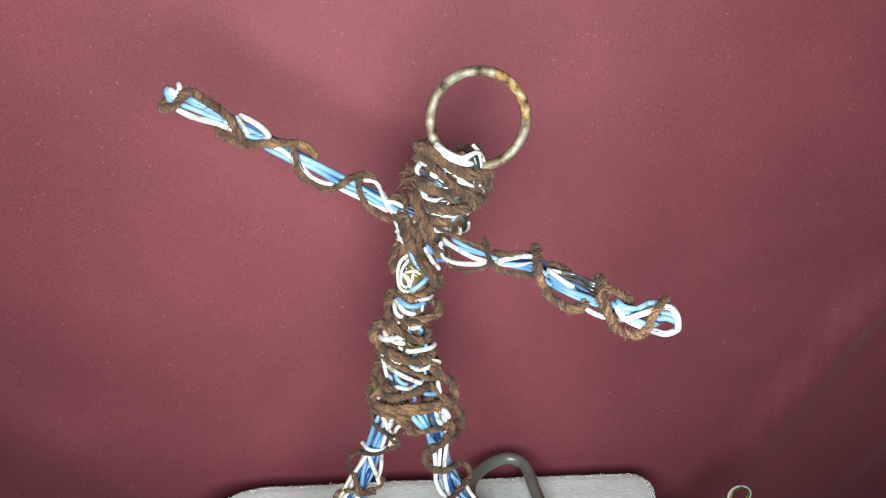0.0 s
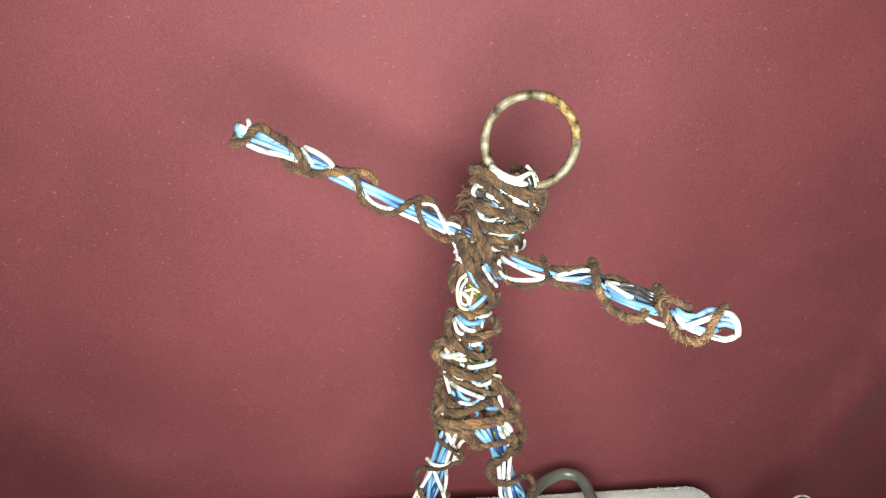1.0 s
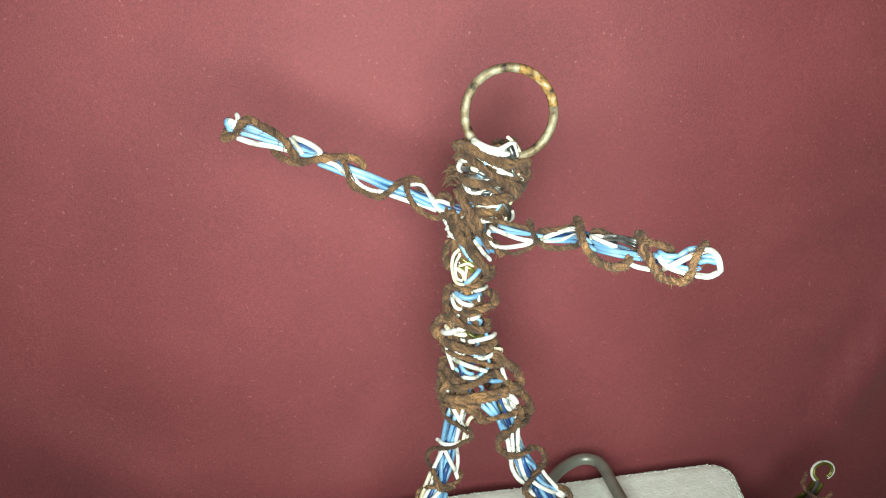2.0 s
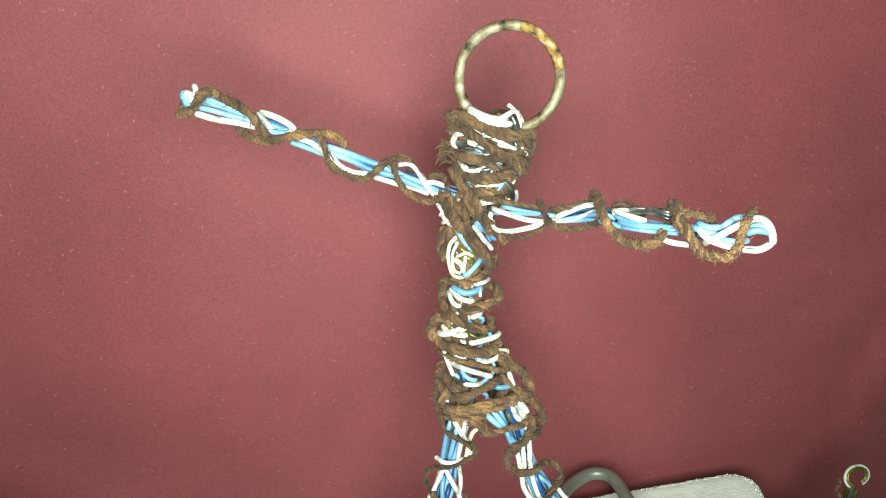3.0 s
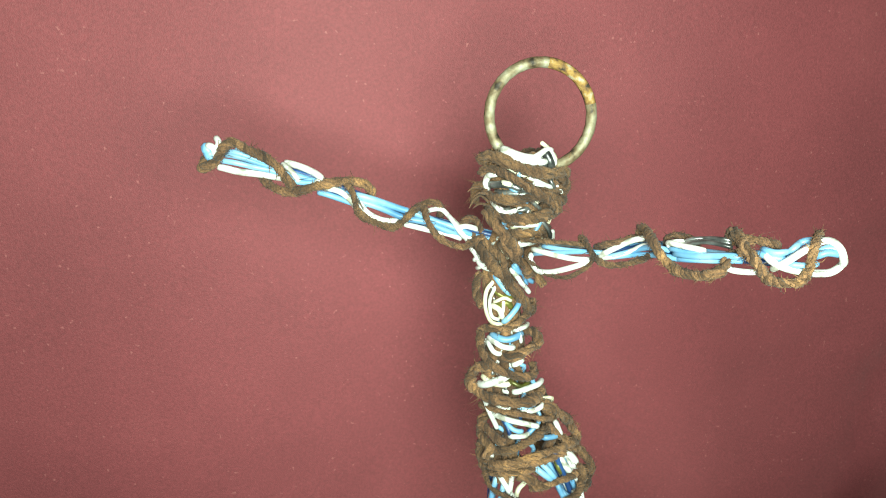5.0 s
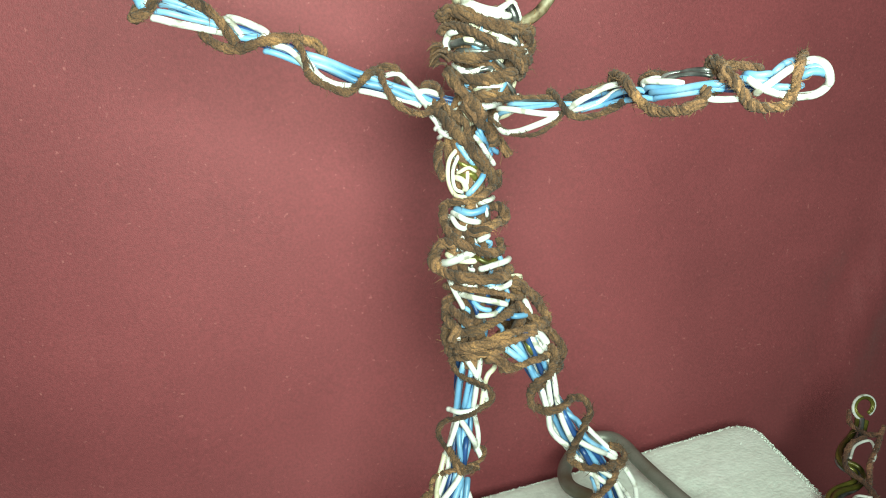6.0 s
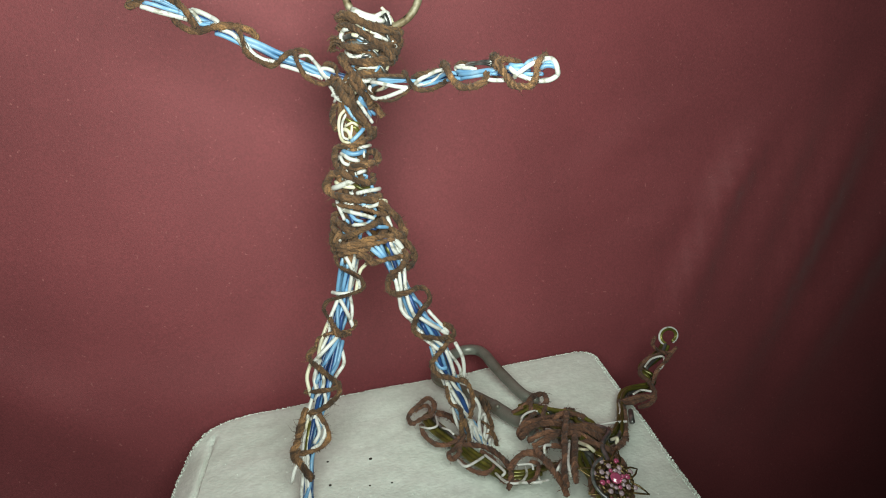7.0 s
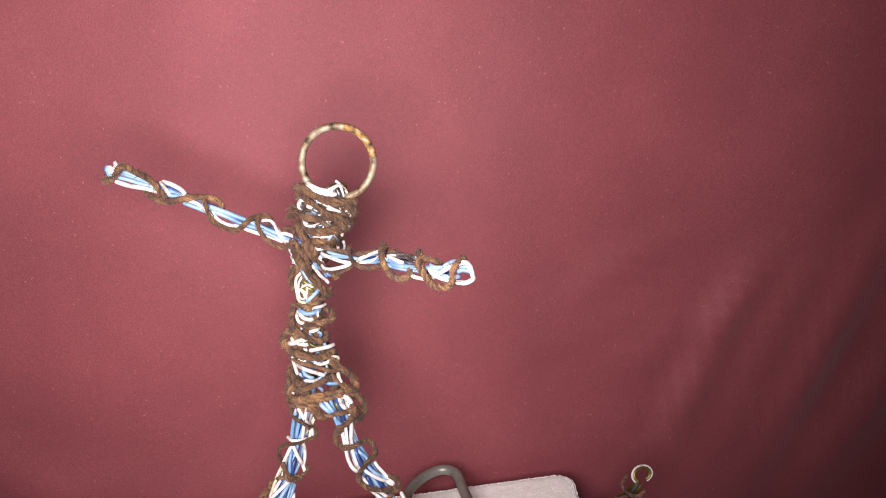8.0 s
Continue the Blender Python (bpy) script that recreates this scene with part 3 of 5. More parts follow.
    body.lay(b, CORD, 1.2, 2.6, ((65.3, -2.4), (63, 2.3), (60.7, 6.3), (59.5, 8.6), (57.6, 6.9)), "az")
    body.lay(b, CORD, 1.3, 2.8, ((66.3, -4.7), (66.6, -7.2), (68.2, -9.3), (69.8, -10.3), (71.9, -8.9), (74.5, -5.5), (76.8, -1.3), (78.4, 3), (78.8, 7.4)), "z")
    body.lay(b, CORD, 0.7, 2.4, ((76, -9.6), (77, -6.7), (80, -1.4), (83.5, 4.4), (85.2, 8.1)), "az")
    body.lay(b, CORD, 1.2, 2.4, ((80.8, 6.2), (83.5, 9.2), (87.6, 12.8), (95.6, 13.9), (94, 9.9)))
    body.lay(b, CORD, 1, 2.6, ((91.1, -11.5), (90.1, -6.1), (88.7, -1.4), (86.9, 2.9), (86, 7)), "az")
    body.lay(b, CORD, 0.9, 2.8, ((92.2, -13.3), (93.1, -9.6), (92.9, -3.8), (92.9, 2.3), (93.8, 8.1), (97.2, 13.7)), "az")
    body.lay(b, CORD, 0.8, 2.6, ((94.2, -13.3), (94.3, -8.7), (94.4, -3), (95.6, 3), (96.2, 8.3), (100.4, 14.5)), "az")
    body.lay(b, CORD, 0.85, 2.5, ((96.4, -13.8), (95.9, -8.6), (96.7, -2.3), (96.8, 4)), "az")
    body.lay(b, CORD, 1.2, 2.2, ((80.4, -11.2), (86.9, -12.2), (89.4, -10.4), (91.6, -11.9)))
    body.lay(b, CORD, 1.1, 2, ((88, -11.6), (91.3, -13.4), (95.1, -13.2)))
    body.lay(b, CORD, 0.95, 2.6, ((97.5, 12.8), (105.4, 15.5), (108.8, 13.2), (109.6, 8.3), (111.1, 3.7)))
    body.lay(b, CORD, 0.9, 2.2, ((102.1, -3.5), (103, 0.6), (103.3, 5.7), (104.3, 10.6), (106.4, 15)))
    body.lay(b, CORD, 0.5, 2, ((97.6, -13.8), (101.8, -13.1), (103.7, -10), (107.3, -6.9)))
    body.lay(b, CORD, 1.2, 1.6, ((97.5, -5.1), (99.5, -3), (103.6, -0.1)))
    body.lay(b, CORD, 1.1, 2, ((79.6, -10.4), (81.9, -11.1), (87.7, -8), (89, -5.2)), "az")
    body.lay(b, CORD, 1, 1.8, ((85.3, 5.5), (89, 8.7), (95.6, 12)))
    body.lay(b, CORD, 0.9, 1.6, ((72.9, 3.6), (78, 4.4), (81.2, 6.6)), "az")
    body.lay(b, WHITE, 0.8, 2, ((32.4, -9.3), (33.2, -7.2), (34.8, -5.6), (35.6, -2.8)))
    body.lay(b, WHITE, 0.7, 2.2, ((34.3, -7.3), (32.7, -5.8), (33.5, -3.3)))
    body.lay(b, WHITE, 0.6, 2, ((36, -6.3), (34.4, -4.4), (34, -2.2)))
    body.lay(b, SKY, 0.6, 1.9, ((31.1, -7.6), (31.6, -6.3), (32.7, -5.5)))
    body.lay(b, SKY, 0.7, 1.8, ((37, -2.2), (41.9, -0.3), (45.7, 1.8)))
    body.lay(b, WHITE, 0.6, 2, ((38, -1.3), (41.6, 0.7), (43.4, -0.3)))
    body.lay(b, WHITE, 0.7, 2.8, ((34.2, 2.6), (40.2, 4.5), (46.8, 7.2)))
    body.lay(b, SKY, 0.7, 2.6, ((31.3, 2.9), (38.9, 6.2), (43.3, 8.7)))
    body.lay(b, SKY, 0.6, 2.5, ((29.9, 2.7), (33.1, 4.7), (43.8, 7)))
    body.lay(b, CREAM, 0.6, 2.4, ((39.8, -2.3), (43.1, -4.6), (47.9, -5.5), (52.7, -4.7), (54.2, -1.9)))
    body.lay(b, WHITE, 0.5, 2.2, ((41.6, -1.8), (45.7, -4.1), (50.9, -4.3), (52.5, -2.6)))
    body.lay(b, CREAM, 0.8, 2, ((47.8, -3.5), (49.2, -2.1), (52, -1.5)))
    body.lay(b, OLIVE, 0.8, 1.2, ((43.2, -2.3), (45.5, -0.2), (46, 2.6)))
    body.lay(b, OLIVE, 0.9, 1, ((47.8, -2.4), (47.6, 0.2), (49.3, 1.3)))
    body.lay(b, CREAM, 0.5, 2, ((46.6, -3), (45.7, -0.3), (47.2, 1.5)))
    body.lay(b, CREAM, 0.5, 2.1, ((46.4, -0.5), (50.2, -1.3), (51.9, -2.2)))
    body.lay(b, SKY, 0.8, 2.4, ((48.3, 3.8), (51, 1.2), (53.3, -1.3)))
    body.lay(b, SKY, 0.95, 2.2, ((57.9, -4.5), (58.9, -1), (57.5, 3.3)))
    body.lay(b, WHITE, 0.8, 2, ((59.5, -5.2), (61.1, -1.9), (61.1, 1.7)))
    body.lay(b, WHITE, 0.7, 2.2, ((56.2, 1.3), (55.4, 5.4)))
    body.lay(b, WHITE, 0.5, 2.4, ((57.2, 2.8), (59.4, 3.4)))
    body.lay(b, WHITE, 0.7, 1.8, ((61.3, -5.3), (63.1, -3.5), (63.5, -1.5)))
    body.lay(b, WHITE, 0.8, 2, ((66.2, 2.3), (64.4, 4.7)))
    body.lay(b, WHITE, 1.1, 2.2, ((70.3, -7.8), (70, -4.5), (69.4, -0.2)))
    body.lay(b, CREAM, 0.8, 1.8, ((68.7, -6.4), (70.3, -4.5), (72, -0.5)))
    body.lay(b, WHITE, 0.85, 2.2, ((74.6, -0), (74.9, 4.2), (75.8, 8.6)))
    body.lay(b, SKY, 0.7, 2, ((71.9, 5.7), (75.1, 6)))
    body.lay(b, OLIVE, 0.7, 1.4, ((71.1, -0.1), (73.8, 2.5), (73.7, 4.9)))
    body.lay(b, WHITE, 0.7, 2, ((74.6, -8), (78.1, -8.2), (83.1, -7.9)))
    body.lay(b, WHITE, 0.7, 1.9, ((76.1, -5.6), (78.2, -2.9)))
    body.lay(b, SKY, 0.6, 1.8, ((78.2, -1.1), (80.8, 2.7)))
    body.lay(b, WHITE, 0.75, 2, ((79.9, 0.1), (81, 3), (81, 6.4)))
    body.lay(b, WHITE, 0.8, 2.3, ((78.5, -7.1), (81.8, -2.8), (85, 2.9)))
    body.lay(b, SKY, 0.7, 1.8, ((81.1, -5.5), (84.2, -3.9), (85.6, -1.5)))
    body.lay(b, BLUE, 0.6, 1.6, ((80.3, -5.8), (84, -5.1), (86.5, -4.7)))
    body.lay(b, WHITE, 0.75, 2, ((86.6, -4.8), (86.6, 0)))
    body.lay(b, SKY, 0.8, 2, ((88.1, 3.9), (88.7, 8.2)))
    body.lay(b, WHITE, 0.8, 2.2, ((85.4, 8.2), (88.7, 9.2)))
    body.lay(b, WHITE, 0.6, 2.2, ((90.3, -11), (91.6, -10.3)))
    body.lay(b, WHITE, 1.1, 2.2, ((96, 6.6), (97.2, 9.3), (100.3, 10.8), (102.4, 10.6)))
    body.lay(b, WHITE, 0.9, 2.3, ((96.5, 7), (99.5, 7.5), (102.4, 8.5)))
    body.lay(b, OLIVE, 0.8, 1.6, ((97.9, 5.8), (100.2, 5.8), (102.9, 6.9)))
    body.lay(b, SKY, 0.9, 2.2, ((97.1, -0.2), (99.6, 1.3), (102, 2.8)))
    body.lay(b, SKY, 0.8, 2, ((96.5, 1.7), (99.3, 2.9), (102.1, 3.9)))
    body.lay(b, WHITE, 0.6, 2.2, ((103.4, 8.9), (106.8, 9.8)))
    body.lay(b, SKY, 0.8, 1.8, ((103.6, 3.5), (107.8, 5.1), (110.8, 7.4)))
    # arms: wires laid along a bent axis, the cord wound over them
    arm_l = Limb([(-0.0030, 0.0150, 0.1628), (-0.0144, 0.0165, 0.1677), (-0.0229, 0.0165, 0.1716), (-0.0325, 0.0145, 0.1782), (-0.0403, 0.0130, 0.1834), (-0.0499, 0.0132, 0.1883), (-0.0584, 0.0110, 0.1947), (-0.0645, 0.0105, 0.1982)],
                 [0.0, 0.145, 0.276, 0.434, 0.566, 0.724, 0.882, 1.0], [(0, 0.0016), (0.15, 0.0020), (0.3, 0.0018), (0.5, 0.0018), (0.65, 0.0018), (0.8, 0.0021), (0.93, 0.0022), (1.0, 0.0016)], (0, 0, 1))
    for i, a0 in enumerate((20, 110, 200, 290)):
        arm_l.wire(b, a0, 0.3, SKY if i % 2 else BLUE, factor=0.55, seed=120 + a0, s0=-0.05, s1=0.93, wander=10)
    arm_l.lay(b, SKY, 0.75, 0.1, ((97.6, -3), (86.5, -2.1), (77.5, -0.8), (70.7, -1.4), (63.9, -0.9), (59.2, 0.4)))
    arm_l.lay(b, SKY, 0.75, 0, ((96.2, -1.3), (86.5, -0.7), (78.3, -0.2), (68.9, -0.9)))
    arm_l.lay(b, SKY, 0.7, 0.3, ((94.9, -0.3), (86.9, -0.1), (79.3, 0.3)))
    arm_l.lay(b, WHITE, 0.9, 0.5, ((97.7, -4.7), (89.1, -4.4), (80.7, -2.7), (73.9, -1.6), (68.7, -1.4)))
    arm_l.lay(b, WHITE, 0.95, 0.6, ((74.1, 2.6), (69.3, 2.8), (63.1, 2.3), (59.2, 0.9), (61, -0.7)))
    arm_l.lay(b, WHITE, 0.7, 0.5, ((75.2, 1.9), (70.6, 0.6), (66.7, -1.1)))
    arm_l.lay(b, SKY, 0.8, 0.1, ((58.9, -2.3), (52.3, -2.2), (46.3, -2), (41, -1.5)))
    arm_l.lay(b, WHITE, 0.8, 0.5, ((57, -0.8), (51.9, -0.6), (47.3, -1.6), (43.9, -2.7)))
    arm_l.lay(b, SKY, 0.95, 0.3, ((45.8, 0.3), (36.4, 1), (25.7, 1.2), (18, 0.8)))
    arm_l.lay(b, SKY, 0.9, 0.1, ((44.5, -0.9), (35.7, -0.5), (26.1, -0.8), (17.6, -0.6), (10.9, -1.4), (4.9, -1.8)))
    arm_l.lay(b, WHITE, 0.8, 0.5, ((44.4, -1.1), (39.2, -3), (33.5, -3.2), (28.1, -1.9)))
    arm_l.lay(b, WHITE, 0.8, 0.4, ((25.1, -2.2), (15.8, -2.4), (9.6, -2.2), (5.4, -2.5)))
    arm_l.lay(b, SKY, 0.8, 0.3, ((21.2, 1.3), (15, 0.3), (9.5, -0.1), (1.8, -1.1)))
    arm_l.lay(b, WHITE, 0.7, 0.8, ((18, 2.7), (13.2, 3.8), (9, 1.4), (5.8, -1.2), (3.1, -2.5)))
    arm_l.lay(b, WHITE, 0.75, 0.8, ((7, -0.1), (4.4, 0.8), (1.1, 0.8)))
    arm_l.lay(b, WHITE, 0.7, 0.3, ((9, 1.9), (4.1, -1.5), (1.1, -1.6)))
    arm_l.lay(b, SKY, 1.5, 0.2, ((103.8, -1.1), (102.8, -1.9), (101.3, -3)))
    arm_l.lay(b, WHITE, 0.9, 0.9, ((103.4, -0.6), (101.3, -0.9), (100.2, -2.3)))
    arm_l.lay(b, WHITE, 0.8, 0.9, ((101.7, 1.9), (100.3, 0.8), (100.1, -1.4)))
    arm_l.lay(b, CORD, 1.05, 1.4, ((103, -6.3), (100.7, -4.9), (98.9, -2.8), (97.6, -0.1), (94.3, 1.9), (88.5, 1.3), (82.2, 1.3), (76.6, 0.2), (72.6, -1.3), (69, -2.7)), "a")
    arm_l.lay(b, CORD, 1.05, 1.5, ((79.1, -3.6), (74.8, -4.6), (69.5, -4.4), (65, -3.1), (59.2, -0.9), (54.8, 1.2), (49.3, 3.1), (43.4, 3.8), (40.3, 2.2)), "az")
    arm_l.lay(b, CORD, 0.72, 1.3, ((51, 2), (48.4, 0.6), (46.3, -1.3), (43.4, -3.4), (39.7, -4.6)))
    arm_l.lay(b, CORD, 0.9, 1.4, ((43.4, -3.4), (39.9, -4.5), (34.8, -4.5), (29.2, -4.1), (26.7, -1.7), (23.9, 1.5), (19.4, 4.4), (15.8, 5.2), (13.3, 4)), "z")
    arm_l.lay(b, CORD, 0.8, 1.4, ((20, 4.2), (18.2, 0.8), (15.5, -1.8), (11.7, -3.9), (7.6, -4.8), (3.6, -4.6), (1.1, -2.4), (-1.5, -0.7)))
    arm_l.lay(b, CORD, 0.9, 1.4, ((5.8, 1.2), (4.3, 3), (1.9, 3), (-0.1, 0.6)), "az")
    arm_l.lay(b, GREY, 0.22, 1, ((47.3, 0.6), (41.7, -2.5), (36.2, -3.8), (33.1, -4)))
    arm_r = Limb([(0.0060, 0.0078, 0.1578), (0.0199, -0.0050, 0.1586), (0.0317, -0.0110, 0.1595), (0.0398, -0.0240, 0.1599), (0.0452, -0.0320, 0.1601), (0.0511, -0.0365, 0.1592), (0.0573, -0.0390, 0.1592), (0.0640, -0.0405, 0.1592)],
                 [0.0, 0.185, 0.37, 0.53, 0.65, 0.76, 0.88, 1.0], [(0, 0.0030), (0.1, 0.0032), (0.19, 0.0016), (0.28, 0.0024), (0.38, 0.0018), (0.5, 0.0030), (0.66, 0.0018), (0.78, 0.0023), (0.88, 0.0024), (1.0, 0.0022)], (0, 0, 1))
    for i, a0 in enumerate((180, 140, 220)):
        arm_r.wire(b, a0, 0.15, SKY if i % 2 else BLUE, radius=0.0007, factor=0.5, seed=165 + a0, s0=0.22, s1=0.86, wander=10)
    arm_r.lay(b, WHITE, 0.72, 0.5, ((5.7, 0.4), (11.4, -0.9), (16.1, -1.9), (20.9, -2.3)))
    arm_r.lay(b, WHITE, 0.75, 0.3, ((5.2, -0.8), (4.8, -3.3), (6.7, -5.1), (10.1, -5.3), (14.7, -4.3), (18.4, -3.3), (21.2, -2.2)))
    arm_r.lay(b, SKY, 0.62, 0.2, ((5.9, -0.8), (10.8, -0.6), (15.8, -0.3), (21.6, -0.3)))
    arm_r.lay(b, SKY, 0.62, 0, ((8.1, 1.2), (14.6, 0.3), (21.5, -0.4), (26.8, -1.3)))
    arm_r.lay(b, GREY, 0.55, 0.2, ((6.9, 2.2), (13.9, 1.6), (20.4, 0.9)))
    arm_r.lay(b, CORD, 0.55, 0.8, ((2.3, 2.7), (8.3, 2.4), (14.6, 2), (19.9, 1.4)))
    arm_r.lay(b, WHITE, 0.75, 0.5, ((23.9, -1.6), (28.6, -0.6), (35.4, 0.6), (40.5, 1.4)))
    arm_r.lay(b, WHITE, 0.62, 0.3, ((24.2, -2.2), (29, -2.3), (36.6, -1.5), (41.9, -0.2)))
    arm_r.lay(b, SKY, 0.7, 0.2, ((24.8, -2.3), (32.7, -1.9), (42.5, -1), (48.7, -1)))
    arm_r.lay(b, SKY, 0.7, 0.1, ((27.2, -2.4), (35.7, -2.5), (43.1, -2.4), (50.9, -2.5)))
    arm_r.lay(b, WHITE, 0.7, 0.5, ((48.1, 0.4), (52.2, 0.3), (58.7, -0.1)))
    arm_r.lay(b, SKY, 0.8, 0.2, ((50.4, -1.5), (56.5, -1.5), (65.7, -0.7), (68.9, -0.7)))
    arm_r.lay(b, SKY, 0.7, 0.1, ((50.7, -2.5), (56.8, -2.2), (64.4, -1.7), (68.9, -1.2)))
    arm_r.lay(b, SKY, 0.6, 0, ((48.6, -0.7), (54.5, -0.9), (59.5, -0.7)))
    arm_r.lay(b, GREY, 0.5, 0.4, ((52.5, 1.6), (57.6, 2.9), (64.6, 3)))
    arm_r.lay(b, GREY, 0.5, 0.3, ((53.1, 0.5), (58.8, 1.8), (65.6, 1.4)))
    arm_r.lay(b, GREY, 0.4, 0.2, ((52.9, 1.1), (58.1, 2.3), (64.8, 2.3)))
    arm_r.lay(b, WHITE, 0.7, 0.5, ((63.6, -2.7), (67.2, -3.5), (71.6, -3.3), (75.2, -2.7)))
    arm_r.lay(b, WHITE, 0.5, 0.4, ((48.8, -0.3), (49.7, 0.6), (52.2, 1.5)))
    arm_r.lay(b, SKY, 0.75, 0.2, ((74.5, 1.8), (78.5, 1.1), (82.9, 1.1)))
    arm_r.lay(b, SKY, 0.75, 0, ((72.8, 0.8), (77, 0.2), (81.9, -0.4)))
    arm_r.lay(b, WHITE, 0.8, 0.5, ((75.2, 0.8), (77.9, -0.9), (81.3, -2.1), (86, -3.1), (91, -3.8)))
    arm_r.lay(b, WHITE, 0.8, 1, ((77.8, -2.2), (81.5, -1), (86.1, 0.5), (90.4, 1.7)))
    arm_r.lay(b, SKY, 0.8, 0.3, ((83.6, 1.1), (88.1, 2.8), (92, 3)))
    arm_r.lay(b, SKY, 0.7, 0.2, ((82.4, -1.4), (87.9, -2), (92.2, -1.9)))
    arm_r.lay(b, WHITE, 0.85, 0.6, ((90.7, 1.7), (94.1, 2.5), (97.4, 2.3), (99.4, 0.8), (100.2, -1.1), (100.1, -2.8), (96, -4), (91, -3.8)))
    arm_r.lay(b, SKY, 0.8, 0.2, ((92.1, -0.3), (95.3, 0.1), (100, -0.6)))
    arm_r.lay(b, SKY, 0.7, 0, ((93.5, 0.8), (96.8, 1), (99.9, -0.2)))
    arm_r.lay(b, CORD, 0.5, 0.7, ((4.3, -1.7), (6.1, -4.3), (9.2, -5.9), (14, -6.6), (17.7, -5.3), (20.2, -3.8), (21.9, -2)))
    arm_r.lay(b, CORD, 0.7, 1.1, ((18.1, 3.5), (21, 1.2), (22.5, -1.5), (23.9, -3.2), (27.5, -4.4), (32.7, -4.5), (38.3, -4), (42.8, -2.4)), "az")
    arm_r.lay(b, CORD, 0.75, 0.8, ((23.3, 0.5), (27.4, 0.9), (32.3, 0.9), (37, 1.6)), "az")
    arm_r.lay(b, CORD, 1.05, 1.2, ((38, 4), (39.9, 3.5), (44.4, 0.7), (47.5, -2.4), (49.3, -4.2), (52.6, -5.4), (57.7, -5.6), (62.2, -4.7), (64.8, -2.9), (65.8, -0.4)), "az")
    arm_r.lay(b, CORD, 0.75, 0.5, ((46.3, 1), (49.2, 2.5), (52.5, 2.5)), "az")
    arm_r.lay(b, CORD, 1, 1.2, ((64.1, 5), (67, 4.1), (69.7, 1.2), (72.4, -1), (74.5, -2.6), (76.4, -4.3), (80.3, -5.2), (86.2, -5.2), (88.8, -3.1)), "a")
    arm_r.lay(b, CORD, 0.8, 1.3, ((86.7, -5.3), (88.9, -3.1), (89.8, 0), (92.4, 2.7), (95.2, 4.3)), "z")
    arm_r.lay(b, CORD, 0.9, 1, ((67, 3.9), (69.4, 3.3), (72.5, 3.6), (78.8, 2.9)), "az")
    arm_r.lay(b, CORD, 0.8, 1, ((68.3, 0.2), (69.8, 0.8), (72, 0.3), (73.7, -1.4)))
    arm_r.lay(b, CORD, 0.9, 0.9, ((65, 4.3), (67.7, 3.2), (70, 0.9), (71.8, -0.4)))
    # legs
    leg_l = Limb([(-0.0072, 0.0046, 0.0971), (-0.0109, 0.0046, 0.0864), (-0.0144, 0.0020, 0.0763), (-0.0187, -0.0020, 0.0670), (-0.0233, -0.0060, 0.0578), (-0.0258, -0.0099, 0.0484), (-0.0294, -0.0137, 0.0392), (-0.0332, -0.0175, 0.0303), (-0.0355, -0.0220, 0.0192), (-0.0375, -0.0246, 0.0128)],
                 [0, 0.11, 0.22, 0.33, 0.44, 0.55, 0.66, 0.77, 0.90, 1.12], [(0, 0.0042), (0.1, 0.0038), (0.17, 0.0029), (0.25, 0.0036), (0.31, 0.0025), (0.42, 0.0042), (0.55, 0.0034), (0.62, 0.0020), (0.72, 0.0034), (0.8, 0.0020), (0.92, 0.0028), (1.12, 0.0022)], (1, 0, 0))
    leg_r = Limb([(0.0067, -0.0011, 0.0976), (0.0107, -0.0036, 0.0809), (0.0138, -0.0048, 0.0717), (0.0195, -0.0052, 0.0616), (0.0227, -0.0032, 0.0483), (0.0250, -0.0012, 0.0347), (0.0277, 0.0009, 0.0204), (0.0336, 0.0030, 0.0090), (0.0364, 0.0032, 0.0104)],
                 [-0.04, 0.15, 0.27, 0.39, 0.545, 0.70, 0.85, 0.965, 1.02], [(-0.04, 0.0036), (0.1, 0.0028), (0.25, 0.0038), (0.4, 0.0027), (0.5, 0.0036), (0.62, 0.0033), (0.75, 0.0036), (0.9, 0.0028), (1.02, 0.0016)], (1, 0, 0))
    for leg, end, seed in ((leg_l, 1.12, 200), (leg_r, 1.02, 230)):
        for i in range(5):
            leg.wire(b, i * 72, (0.3, -0.4, 0.5)[i % 3], (BLUE, SKY, WHITE, BLUE, SKY)[i], factor=0.5, seed=seed + 15 + i, s0=-0.1, s1=end - 0.06)
        for i in range(4):
            leg.wire(b, 110 + i * 47, (0.5, -0.4)[i % 2], (WHITE, SKY, WHITE, BLUE)[i], radius=0.00072, factor=0.9, seed=seed + i, s0=-0.06, s1=end - 0.04 * (i % 3), wander=16, n=140)
    leg_l.lay(b, WHITE, 0.78, 0.5, ((-1, -3.1), (2.7, 0.3), (7.6, 3.7), (12.8, 5.8)))
    leg_l.lay(b, WHITE, 0.75, 0.3, ((-1.1, 1.4), (5.8, 1.7), (14.2, 1.9)))
    leg_l.lay(b, CREAM, 0.7, 0.3, ((2.3, 6.2), (5.7, 4.4), (14.2, 4.4)))
    leg_l.lay(b, SKY, 0.8, 0.3, ((0.9, -2.6), (5.7, -2.9), (15.1, -2.5)))
    leg_l.lay(b, SKY, 0.75, 0.2, ((2, -0.4), (6.7, -0.5), (14.1, -0.6)))
    leg_l.lay(b, WHITE, 0.75, 0.6, ((15.6, -4.5), (15.4, -1.2), (14.2, 3.3)))
    leg_l.lay(b, WHITE, 0.75, 0.4, ((17.9, -1.9), (23.3, -2.9), (28.2, -3.6)))
